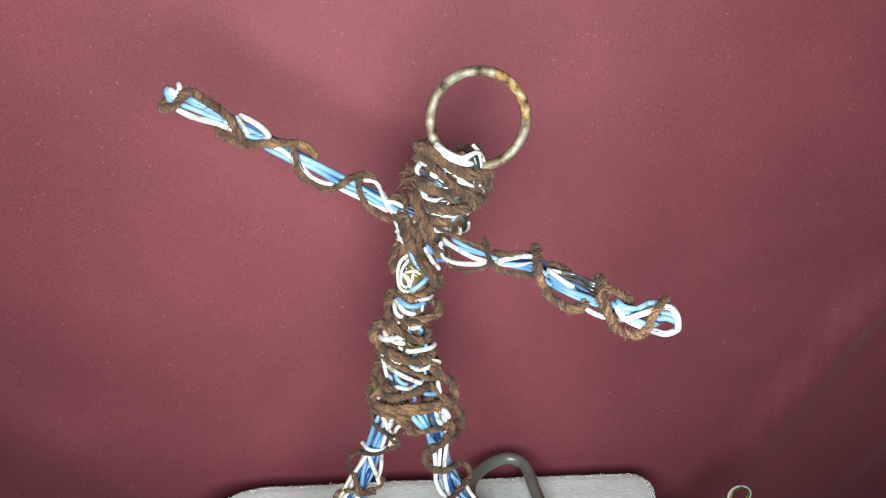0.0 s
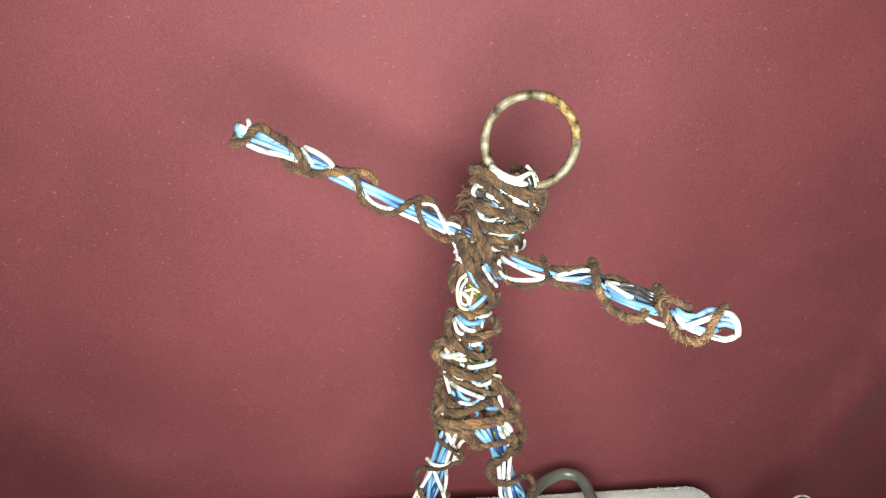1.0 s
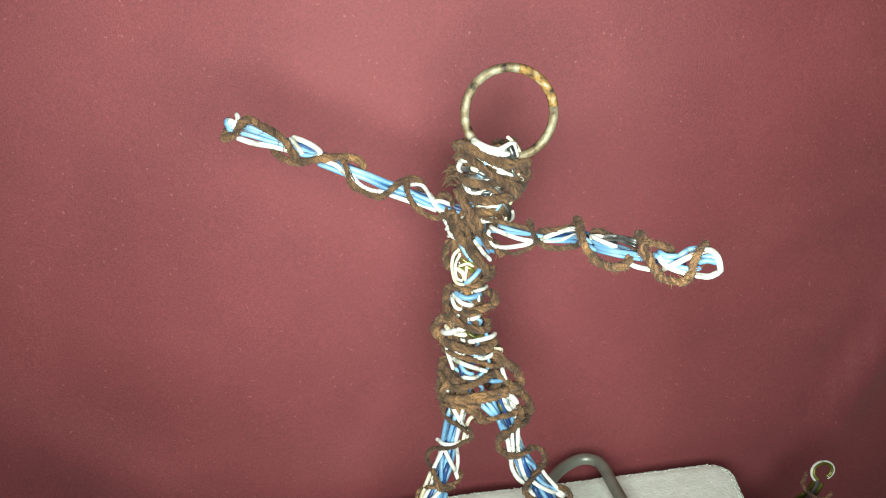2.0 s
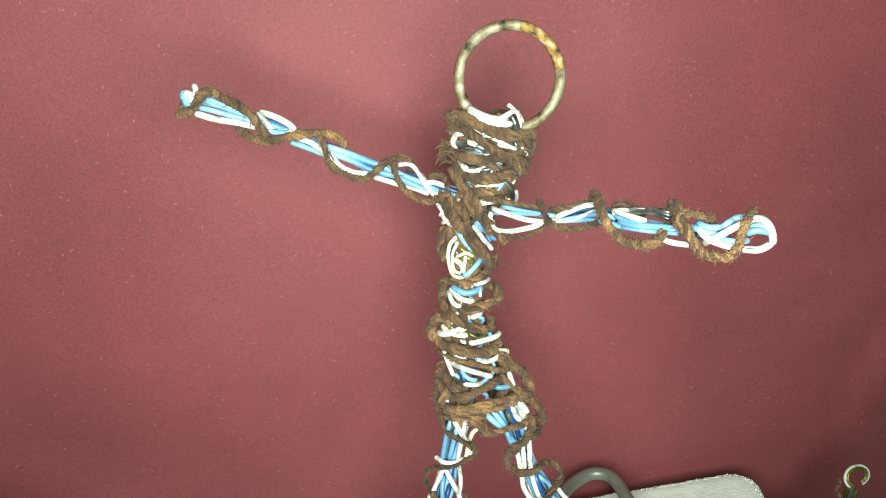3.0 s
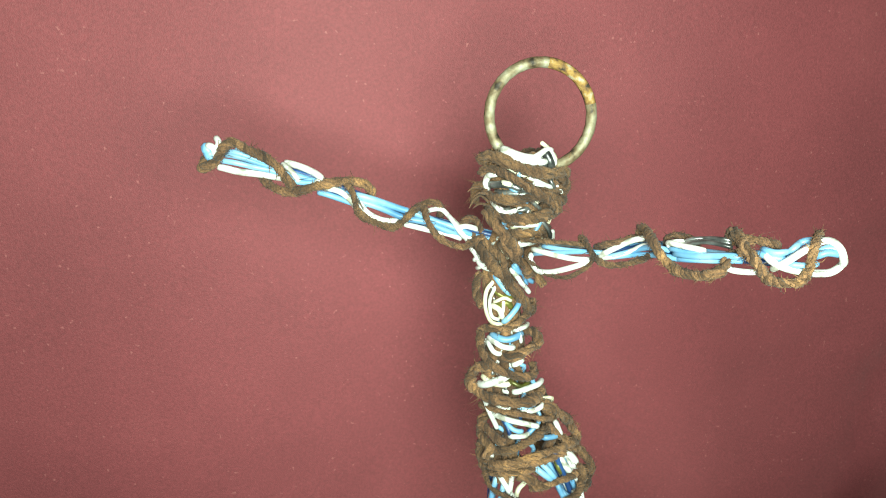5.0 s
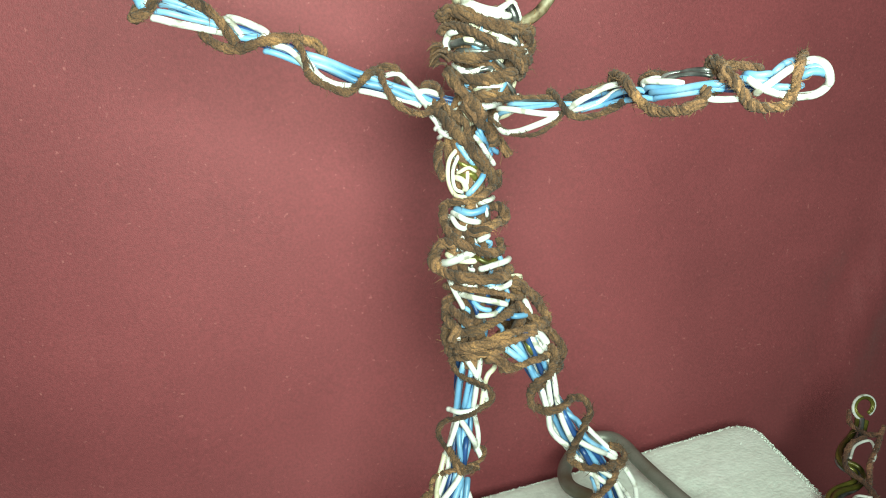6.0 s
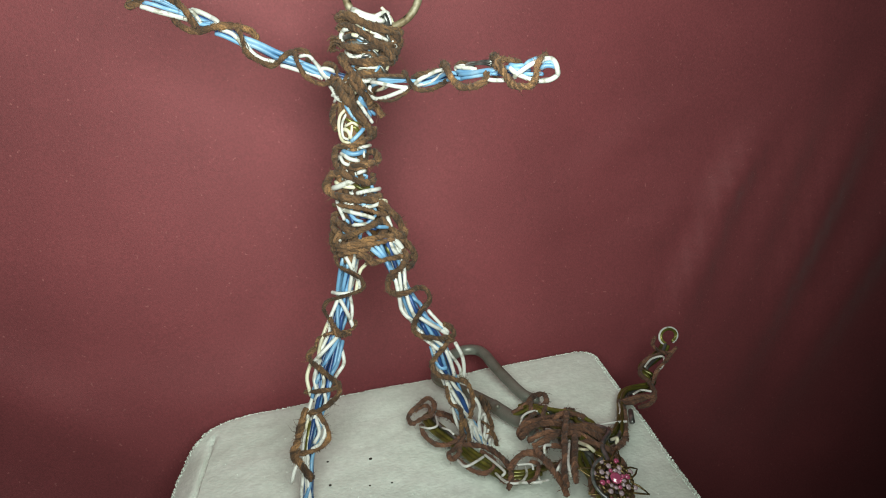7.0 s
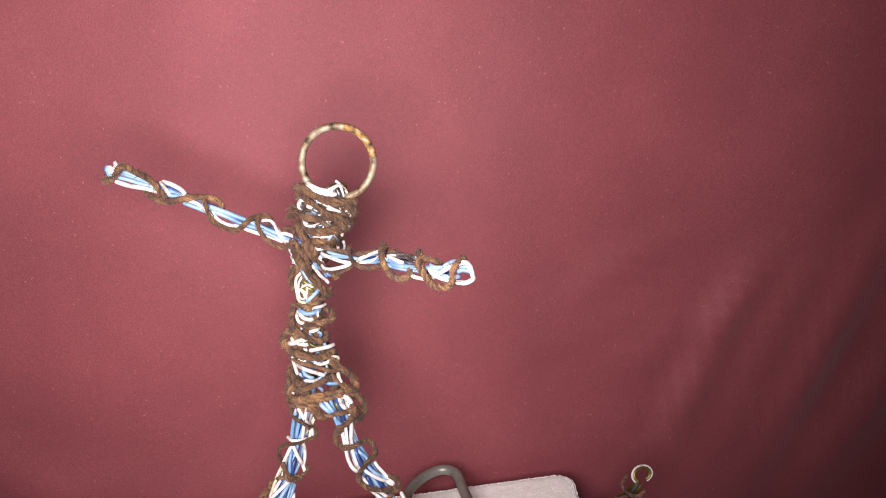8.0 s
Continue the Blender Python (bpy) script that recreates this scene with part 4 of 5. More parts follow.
    leg_l.lay(b, WHITE, 0.78, 0.6, ((17.6, -1.2), (22.6, 2.8), (27, 6.1)))
    leg_l.lay(b, WHITE, 0.7, 0.3, ((15.1, 2.2), (21.1, 4.2), (25.5, 4.6)))
    leg_l.lay(b, SKY, 0.75, 0.1, ((20.3, -1.3), (24.1, -0.8), (29.3, 0.7)))
    leg_l.lay(b, BLUE, 0.75, 0, ((22.6, 1), (26.3, 1.1), (30.3, 1.8)))
    leg_l.lay(b, CREAM, 0.75, 0.4, ((27.7, -3.7), (35.2, -4.1), (41.4, -3.2)))
    leg_l.lay(b, WHITE, 0.8, 0.7, ((32, 1.2), (37.5, -1.5), (42.8, -4.2)))
    leg_l.lay(b, SKY, 0.85, 0.2, ((32.7, 1.7), (38.1, 0.7), (43.8, -0.5)))
    leg_l.lay(b, SKY, 0.8, 0.3, ((32.9, 3.6), (41.5, 4.2), (46.9, 2.8)))
    leg_l.lay(b, BLUE, 0.75, 0, ((36.2, 0), (42.2, 0.5), (48.3, -0.9)))
    leg_l.lay(b, WHITE, 0.75, 0.5, ((36.2, 4.5), (41.1, 6.5), (48.6, 4)))
    leg_l.lay(b, CREAM, 0.75, 0.4, ((43.2, -5.4), (48.6, -6.1), (55.7, -4.2)))
    leg_l.lay(b, WHITE, 0.75, 0.5, ((41.8, -2.2), (48.5, -3.3), (54.1, -1.8)))
    leg_l.lay(b, WHITE, 0.7, 0.4, ((43.9, -1), (50.4, 0.3), (57, -2.4)))
    leg_l.lay(b, SKY, 0.75, 0.2, ((46.9, -1.4), (52.7, -3.3), (57.3, -3.5)))
    leg_l.lay(b, BLUE, 0.8, 0.1, ((53.6, -0.7), (57.9, -1.1), (62, -1.1)))
    leg_l.lay(b, WHITE, 0.7, 0.4, ((55.6, -3.5), (62.6, -3.8), (68.3, -3.4)))
    leg_l.lay(b, WHITE, 0.7, 0.4, ((53.3, 0.6), (57.5, 1.7), (62.3, -0.2)))
    leg_l.lay(b, WHITE, 0.75, 0.5, ((62.5, 0), (67.6, 3.7), (72.6, 3.2), (76.5, -0.2)))
    leg_l.lay(b, WHITE, 0.7, 0.3, ((63.7, -0.6), (68.5, 1.8), (73, 1.1)))
    leg_l.lay(b, BLUE, 0.8, 0.2, ((63.5, -1.1), (71, -0.7), (80, -0.2)))
    leg_l.lay(b, OLIVE, 0.7, 0.2, ((65.8, -2.4), (72.2, -1.6), (78.1, -1.1)))
    leg_l.lay(b, CREAM, 0.7, 0.3, ((63.7, -3.6), (68.8, -3.1)))
    leg_l.lay(b, WHITE, 0.75, 0.3, ((80.9, -4.2), (83.8, -5.3), (87.8, -5.9)))
    leg_l.lay(b, CORD, 0.65, 1.1, ((0.4, -5.8), (3.9, -4.2), (5.6, 1.2), (9.4, 6.3), (12.7, 6.3), (15, 2.3), (17.4, -2.5), (19.5, -5.8), (23, -6.3), (26.7, -3.1), (29.6, 0.5), (30.8, 4.5)), "a")
    leg_l.lay(b, CORD, 0.6, 1.1, ((24.9, 6.7), (28, 5.7), (29.9, 2.6), (31.7, -2.1), (34.6, -5.5), (37.6, -5.3)), "az")
    leg_l.lay(b, CORD, 0.9, 1.3, ((38, -5.1), (40.9, -7), (42.6, -6), (44.5, -2.1), (47.3, 2), (50.8, 5.6), (53.8, 6.1), (57.3, 3.4), (60.7, -0.1), (63, -4.7)), "z")
    leg_l.lay(b, CORD, 0.75, 1.1, ((54.4, -6.3), (53.1, -0.9), (52.1, 4), (50, 5.9)), "az")
    leg_l.lay(b, CORD, 1.2, 1.2, ((60.9, -4.8), (68.2, -5.3), (74.1, -5.1), (78.4, -5.6), (81.4, -2.2), (85.7, 1.5)))
    leg_l.lay(b, CORD, 0.8, 1, ((61.8, 0.3), (66.6, 4.1), (70.2, 5.8), (74.8, 3.3), (77, -1.3), (78.5, -5.2)))
    leg_l.lay(b, CORD, 0.9, 1, ((77.6, -6.2), (80.1, -4.7), (80.7, -2.2)), "az")
    leg_l.lay(b, CORD, 0.8, 0.9, ((25.7, -3.3), (31.1, 0.8), (29.4, 5.8)))
    leg_r.lay(b, WHITE, 0.8, 0.4, ((6.1, -1.5), (13.5, -2.6), (21, -3.9), (26.7, -2.6)))
    leg_r.lay(b, WHITE, 0.78, 0.6, ((4.1, 3), (11.4, 0.7), (17.4, -0.4), (25.5, -0.9)))
    leg_r.lay(b, SKY, 0.75, 0.3, ((-1.1, -2.4), (2.1, -2.3), (8.4, -1.9)))
    leg_r.lay(b, WHITE, 0.7, 0.5, ((3.1, 1), (8.4, -0.3), (12.8, -1.3)))
    leg_r.lay(b, BLUE, 0.85, 0.3, ((15.9, 0.7), (20, 0.6), (24.9, 0.3)))
    leg_r.lay(b, SKY, 0.7, 0.4, ((17.2, 1.6), (21.5, 3.2), (25.9, 2.8)))
    leg_r.lay(b, WHITE, 0.78, 0.6, ((26.7, 0.4), (33.5, 2.3), (40.5, 5.1)))
    leg_r.lay(b, WHITE, 0.7, 0.5, ((27.9, 4.7), (35.2, 4.9), (39.5, 5.6)))
    leg_r.lay(b, SKY, 0.7, 0.3, ((26.7, 2.2), (33.3, 3.1), (37.9, 5.2)))
    leg_r.lay(b, BLUE, 0.8, 0.1, ((30, -0.5), (32.9, -1.2), (36.4, -2)))
    leg_r.lay(b, WHITE, 0.75, 0.5, ((35.8, -3.4), (39.1, -2.3), (42.9, -0.7)))
    leg_r.lay(b, WHITE, 0.75, 0.5, ((36.8, -0.8), (40.2, 0.6), (43.5, 2)))
    leg_r.lay(b, WHITE, 0.8, 0.5, ((44.1, 1.7), (51.4, 1.9), (58.1, 1.6)))
    leg_r.lay(b, WHITE, 0.78, 0.5, ((44.7, 6.4), (52.7, 7.1), (62.7, 5.3)))
    leg_r.lay(b, WHITE, 0.7, 0.3, ((46.5, 2.6), (55.8, 4.7), (62.8, 4.1)))
    leg_r.lay(b, SKY, 0.75, 0.2, ((41.4, -2.9), (45, -3.3), (50, -3.4)))
    leg_r.lay(b, SKY, 0.85, 0.4, ((49.4, -3.1), (51.2, -2.3), (52.2, -0.5)))
    leg_r.lay(b, BLUE, 0.7, 0, ((43.8, -1.8), (49.5, -1.9), (56, -0.9)))
    leg_r.lay(b, WHITE, 0.78, 0.5, ((57.7, -1.8), (67.6, -2.1), (74.5, -0.4)))
    leg_r.lay(b, WHITE, 0.7, 0.4, ((57.5, -0.4), (62.8, 0.7), (71.3, 3.2), (78.7, 3.2)))
    leg_r.lay(b, BLUE, 1, 0.3, ((63.8, 0.9), (71.3, 1.9), (78.8, 2.6)))
    leg_r.lay(b, WHITE, 0.78, 0.5, ((69.3, 5.9), (81.7, 7.6), (104.8, -3.5)))
    leg_r.lay(b, WHITE, 0.7, 0.4, ((74.2, 7.2), (108, -9.2), (93.7, 6.5), (103.4, 0.7)))
    leg_r.lay(b, WHITE, 0.7, 0.5, ((83.4, 1.9), (90.5, 3.1), (102.1, -0.5)))
    leg_r.lay(b, WHITE, 0.7, 0.4, ((74.4, 0.6), (85.6, 2.9), (101.4, -2.6)))
    leg_r.lay(b, SKY, 0.7, 0.2, ((79.1, 2.2), (89.2, 3.4), (103, -2.7)))
    leg_r.lay(b, CORD, 0.95, 1.2, ((-2.8, 5.3), (0.9, 5.4), (3.4, 1.8), (4.2, -2.1), (7.9, -4.8), (11.1, -5.5), (13.2, -3.1), (13.8, 0.8)))
    leg_r.lay(b, CORD, 0.85, 1.2, ((13.6, -0.8), (14.7, 5.4), (17.5, 7.7), (23.6, 6.7), (24.6, 1.8), (27, -2.1), (30.1, -4.4), (32.9, -4), (35.5, -1.5), (39.5, 3), (41.1, 6.9), (38.4, 7.4), (35.8, 5.7)))
    leg_r.lay(b, CORD, 0.85, 1.2, ((42.9, 6.2), (42.1, 1.2), (45.5, -3.2), (51.4, -5.4), (54.8, -4.3), (56.6, -1), (63.3, 4.9), (68.9, 6.5), (77.1, 5.7), (80.6, 2.7)), "a")
    leg_r.lay(b, CORD, 0.8, 1.1, ((61, -2.6), (69.9, -2.8), (76.5, -0.1), (102.8, -7.9), (105.8, -0.4), (103.8, 4.8)))
    leg_r.lay(b, CORD, 0.75, 1, ((79.7, 0.2), (85.8, -0.4), (90.9, -2.7)))
    leg_r.lay(b, CORD, 0.8, 1, ((111.8, -15.3), (107.8, -3.3), (103.3, -1.8)), "az")
    # frayed ends at the neck
    for i in range(7):
        rng = np.random.RandomState(300 + i)
        p0 = np.array((-0.0005 + rng.normal(0, 0.0008), 0.0100, 0.1745 + rng.normal(0, 0.0015)))
        way = np.array((-0.0035, rng.normal(0, 0.001), rng.normal(-0.001, 0.0018)))
        tube(b, spline([p0, p0 + way * 0.5 + (0, 0, 0.0008), p0 + way], 12), [0.0004, 0.00035, 0.0001], CORD, sides=5)
    ob = thing("wire_figure", b.mesh("wire_figure"), "standing figure of white and blue wires, brown cord, rusty ring head", "figurine")
    ob.matrix_world = pose(0.0030, -0.0059, -0.0093, -2.04, -1.67, -5.89) @ Matrix.Scale(0.9786, 4)


standing_figure()


# ---- the carabiner and the lying figure ----
def carabiner():
    root = tagged(new("carabiner"), "dull grey metal carabiner lying on the white towel", "carabiner")
    root.location = (0.048, 0.030, 0.0)
    o = np.array(root.location)
    r = 0.0025
    hook = spline([(0.0669, 0.0099, 0.0050), (0.0626, 0.0154, 0.0060), (0.0595, 0.0282, 0.0082), (0.0573, 0.0414, 0.0102), (0.0565, 0.0497, 0.0112), (0.0543, 0.0552, 0.0117), (0.0488, 0.0576, 0.0118), (0.0423, 0.0557, 0.0115), (0.0359, 0.0516, 0.0107), (0.0314, 0.0462, 0.0096), (0.0305, 0.0387, 0.0086), (0.0367, 0.0300, 0.0074)], 160)
    b = Build(STEEL)
    tube(b, hook - o, r, STEEL, sides=16, step=0.0012)
    part("hook", b, root)
    b = Build(STEEL)
    tube(b, np.array([(0.0367, 0.0300, 0.0074), (0.0427, 0.0218, 0.0064), (0.0490, 0.0105, 0.0054)]) - o, [r * 0.94, r * 0.94], STEEL, sides=16)
    part("gate", b, root)
    b = Build(STEEL)
    tube(b, np.array([(0.0476, 0.0123, 0.0056), (0.0519, 0.0005, 0.0050), (0.0564, -0.0104, 0.0050)]) - o, [r * 1.12, r * 1.16, r * 1.16], STEEL, sides=16)
    part("sleeve", b, root)
    b = Build(STEEL)
    tube(b, np.array([(0.0473, 0.0067, 0.0076), (0.0483, 0.0064, 0.0086)]) - o, [0.0009, 0.0011, 0.0009], STEEL, sides=10, step=0.0003)
    part("rivet", b, root)


carabiner()


def strand(build, mat, radius, knots):
    """One cord or bare wire through knots; all in millimetres."""
    p = spline(np.array(knots) / 1000, 16 * len(knots))
    if mat is DARK_CORD:
        cord(build, p, radius * 1.05 / 1000, mat, fuzz=5.0, seed=build.count % 9973)
    else:
        tube(build, p, radius / 1000, mat, step=0.0005)


def lying_figure():
    b = Build(WHITE, OLIVE, GREY, DARK_CORD, CREAM)
    view = (-0.1, -0.35, 0.93)
    arm_b = Limb([(0.0700, -0.0276, 0.0090), (0.0798, -0.0331, 0.0081), (0.0892, -0.0226, 0.0065), (0.1040, 0.0015, 0.0040), (0.1185, 0.0070, 0.0022), (0.1222, 0.0110, 0.0035), (0.1215, 0.0165, 0.0062), (0.1355, 0.0245, 0.0080), (0.1412, 0.0288, 0.0120)],
                 [0, 0.16, 0.34, 0.50, 0.62, 0.70, 0.82, 0.93, 1.0], [(0, 0.0026), (0.5, 0.0018), (0.8, 0.0022), (1, 0.0020)], (1, -0.6, 0), view)
    trunk = Limb([(0.0554, 0.0008, 0.0066), (0.0620, -0.0100, 0.0085), (0.0676, -0.0218, 0.0100), (0.0697, -0.0361, 0.0100), (0.0680, -0.0519, 0.0090), (0.0647, -0.0685, 0.0076)],
                 [0, 0.18, 0.37, 0.57, 0.79, 1.0], [(0, 0.0042), (0.2, 0.0058), (0.4, 0.0074), (0.6, 0.0080), (0.8, 0.0068), (1, 0.0055)], (1, 0, 0), view, flat=0.72)
    mats = (OLIVE, OLIVE, GREY, OLIVE, OLIVE, OLIVE, OLIVE, GREY)
    for limb, count, seed, start, end in ((arm_b, 9, 420, -0.1, 0.97), (trunk, 20, 440, 0.0, 1.0)):
        for i in range(count):
            limb.wire(b, i * 360 / count, SEED.uniform(-0.5, 0.5), mats[i % 8], radius=0.0009 if i % 4 else 0.0006, seed=seed + i, s0=start, s1=end, factor=0.85 if i % 2 else 0.6, wander=20)
    # open wire loop at the raised arm's end
    a = np.linspace(-2.5, 2.7, 50)
    for k, mat in ((0.0046, OLIVE), (0.0040, OLIVE), (0.0051, WHITE)):
        tube(b, np.array((0.1416, 0.0294, 0.0132)) + np.column_stack([k * np.sin(a), 0.0004 * a + 0.3 * k * np.cos(a), k * 0.75 * np.cos(a)]), 0.00055, mat)
    for i, (s, tilt, r, lift) in enumerate(((0.03, 0.03, 0.0013, -0.0008), (0.10, -0.04, 0.0013, -0.0008), (0.20, -0.06, 0.0013, -0.0010), (0.34, 0.06, 0.0013, -0.0012), (0.70, 0.09, 0.0013, 0.0003), (0.84, -0.05, 0.0013, 0.0003), (0.94, 0.03, 0.0013, 0.0))):
        a = np.linspace(-170, 170, 80)
        wob = spline(np.random.RandomState(i + 500).normal(0, 1, (9, 2)), 80)
        cord(b, trunk.at(s + tilt * np.sin(np.radians(a)) + 0.008 * wob[:, 0], a, 0.0004 + lift + 0.0005 * wob[:, 1]), r * 0.8, DARK_CORD, seed=480 + i, fuzz=3.5)
    # cords heaped over the trunk and wound round the arms, pale wires among them: millimetres
    strand(b, DARK_CORD, 0.95, ((10.4, 6.7, 8.0), (10.6, 12.2, 8.6), (16.0, 18.7, 8.9), (21.8, 23.5, 9.0), (23.0, 16.8, 9.0), (20.2, 10.0, 8.9), (15.2, 8.0, 8.6), (11.0, 6.5, 8.0)))
    strand(b, DARK_CORD, 0.8, ((14.9, 20.0, 6.0), (19.3, 21.1, 7.0), (21.0, 18.7, 7.0), (19.9, 12.1, 6.0)))
    strand(b, DARK_CORD, 0.95, ((15.1, 9.1, 5.0), (14.3, 0.8, 5.6), (16.5, -7.8, 5.9), (21.1, -10.8, 6.0), (26.7, -8.0, 6.0), (30.5, -1.1, 6.0), (29.3, 7.3, 5.9), (26.5, 13.6, 5.6), (23.9, 17.0, 5.0)))
    strand(b, DARK_CORD, 0.95, ((23.3, 14.2, 6.0), (26.6, 9.4, 6.6), (29.0, 0.0, 6.9), (28.2, -9.3, 7.0), (24.3, -14.8, 7.0), (19.5, -18.7, 7.0), (20.0, -22.5, 6.9), (23.7, -18.7, 6.6), (25.2, -11.5, 6.0)))
    strand(b, DARK_CORD, 1.05, ((25.8, -12.8, 6.0), (30.3, -15.8, 6.7), (35.0, -21.0, 7.0), (37.6, -28.7, 7.0), (38.1, -36.1, 7.0), (36.2, -42.7, 6.7), (33.8, -46.5, 6.0)))
    strand(b, DARK_CORD, 0.85, ((22.5, -20.4, 5.0), (24.9, -29.9, 5.8), (28.6, -34.3, 6.0), (33.4, -31.8, 6.0), (34.5, -25.5, 5.8), (32.5, -18.6, 5.0)))
    strand(b, DARK_CORD, 0.85, ((33.2, -32.1, 4.0), (34.5, -40.2, 5.0), (37.8, -42.3, 5.0), (41.0, -38.7, 4.0)))
    strand(b, DARK_CORD, 1.2, ((37.3, -38.3, 8.0), (41.9, -34.4, 9.4), (46.4, -33.4, 9.9), (49.8, -37.6, 10.0), (50.9, -45.0, 9.9), (50.9, -54.2, 9.4), (50.3, -59.8, 8.0)))
    strand(b, DARK_CORD, 0.75, ((46.1, -36.5, 8.0), (47.6, -40.4, 9.0), (43.9, -47.5, 9.0), (40.7, -48.1, 8.0)))
    strand(b, OLIVE, 1.1, ((18.4, 17.6, 4.0), (19.9, 5.8, 4.5), (22.8, -4.0, 4.8), (26.4, -14.2, 5.0), (29.0, -23.0, 5.0), (32.1, -29.4, 5.0), (35.7, -36.7, 5.0), (42.0, -39.0, 4.8), (49.6, -37.6, 4.5), (56.5, -35.9, 4.0)))
    strand(b, OLIVE, 1, ((20.3, 19.1, 4.0), (22.1, 8.1, 4.6), (25.0, -2.2, 4.9), (27.9, -12.8, 5.0), (30.7, -20.8, 5.0), (34.0, -26.8, 5.0), (37.4, -34.8, 4.9), (43.7, -37.1, 4.6), (51.4, -35.7, 4.0)))
    strand(b, OLIVE, 1, ((17.2, 15.8, 4.0), (18.4, 4.2, 4.6), (21.3, -5.6, 4.9), (24.9, -16.0, 5.0), (27.5, -24.6, 5.0), (30.6, -30.9, 5.0), (35.1, -38.6, 4.9), (42.2, -40.9, 4.6), (49.0, -39.2, 4.0)))
    strand(b, OLIVE, 1, ((20.0, 21.8, 2.0), (21.8, 10.3, 2.6), (24.7, 0.1, 2.9), (27.9, -10.5, 3.0), (30.7, -18.8, 3.0), (33.9, -25.2, 3.0), (37.5, -32.9, 2.9), (43.8, -35.1, 2.6), (51.7, -33.5, 2.0)))
    strand(b, GREY, 0.7, ((20.2, 16.1, 5.0), (22.1, 3.4, 6.0), (25.2, -7.4, 6.0), (27.8, -16.8, 5.0)))
    strand(b, WHITE, 0.5, ((14.1, 6.6, 6.0), (17.0, 2.2, 7.0), (20.6, 3.3, 7.0), (22.2, 12.3, 6.0)))
    strand(b, WHITE, 0.5, ((22.0, 0.5, 7.0), (23.7, -3.7, 8.0), (25.1, -6.1, 7.0)))
    strand(b, WHITE, 0.55, ((21.9, -22.7, 6.0), (23.2, -29.0, 7.0), (27.8, -27.5, 7.0), (31.9, -23.9, 6.0)))
    strand(b, WHITE, 0.55, ((32.2, -24.7, 7.0), (34.0, -33.4, 8.0), (35.1, -39.1, 8.0), (33.8, -39.7, 7.0)))
    strand(b, WHITE, 0.5, ((32.6, -35.9, 6.0), (34.3, -43.9, 6.9), (38.6, -45.7, 7.0), (42.4, -42.0, 6.9), (44.4, -35.3, 6.0)))
    strand(b, WHITE, 0.5, ((39.5, -34.9, 7.0), (45.5, -38.0, 8.0), (45.7, -40.0, 7.0)))
    strand(b, WHITE, 0.5, ((46.4, -42.0, 7.0), (45.1, -47.3, 8.0), (45.1, -49.1, 7.0)))
    strand(b, WHITE, 0.5, ((38.6, -45.7, 7.0), (43.2, -49.1, 8.0), (48.5, -47.9, 7.0)))
    strand(b, DARK_CORD, 0.8, ((133.7, 27.7, 15.0), (129.6, 22.8, 13.8), (130.3, 17.2, 12.8), (134.0, 14.5, 12.7), (138.1, 16.8, 13.4)))
    strand(b, DARK_CORD, 0.9, ((129.4, 15.5, 12.5), (123.3, 15.1, 11.9), (117.1, 10.9, 10.5), (114.5, 6.4, 9.3), (115.5, 1.4, 8.3), (115.0, -2.9, 7.4), (113.3, -8.1, 6.0), (108.6, -11.0, 4.8), (104.0, -10.7, 4.4)))
    strand(b, DARK_CORD, 0.9, ((136.2, 15.6, 13.0), (131.0, 11.7, 11.9), (126.7, 8.7, 10.9), (121.5, 5.2, 9.7), (116.2, -0.7, 8.0)))
    strand(b, DARK_CORD, 1, ((113.3, -8.1, 6.0), (107.4, -5.6, 6.0), (100.1, -7.8, 6.9), (96.6, -7.7, 7.0), (95.5, -14.3, 7.0), (91.3, -23.5, 7.0), (86.9, -31.9, 6.9), (81.5, -37.0, 6.6), (77.6, -38.3, 6.0)))
    strand(b, DARK_CORD, 0.8, ((97.1, -6.8, 7.0), (99.2, -11.9, 8.0), (107.5, -7.6, 5.5), (113.6, -6.5, 6.4)))
    strand(b, WHITE, 0.5, ((118.6, 10.3, 10.5), (123.9, 13.9, 11.7), (129.4, 13.4, 12.1), (126.2, 7.9, 10.7), (121.5, 5.2, 9.7)))
    strand(b, WHITE, 0.5, ((104.3, -5.8, 8.0), (109.8, -2.3, 7.0), (113.4, -4.7, 6.8)))
    strand(b, WHITE, 0.5, ((96.6, -7.8, 7.0), (92.3, -17.1, 8.0), (89.4, -19.5, 7.0)))
    strand(b, GREY, 1.1, ((97.4, -16.2, 7.0), (94.7, -22.1, 8.0), (93.8, -24.6, 7.0)))
    strand(b, WHITE, 0.55, ((78.9, -22.4, 8.0), (84.6, -24.5, 9.0), (91.4, -24.4, 8.0)))
    strand(b, DARK_CORD, 1.1, ((58.3, 0.9, 9.0), (63.3, 4.9, 10.2), (67.8, 4.2, 10.8), (66.2, -2.7, 11.0), (61.2, -6.5, 11.0), (55.7, -11.9, 11.0), (50.9, -15.9, 10.8), (47.8, -19.8, 10.2), (48.5, -22.1, 9.0)))
    strand(b, DARK_CORD, 1.2, ((49.0, -18.0, 10.0), (54.1, -16.3, 11.4), (59.5, -16.3, 11.9), (64.6, -17.5, 12.0), (69.7, -18.4, 11.9), (72.7, -14.2, 11.4), (71.6, -10.0, 10.0)))
    strand(b, DARK_CORD, 1.2, ((46.8, -25.6, 12.0), (51.6, -22.8, 13.3), (58.2, -22.5, 13.8), (63.3, -25.8, 14.0), (67.5, -30.6, 14.0), (71.0, -34.7, 13.8), (72.9, -39.4, 13.3), (72.4, -42.6, 12.0)))
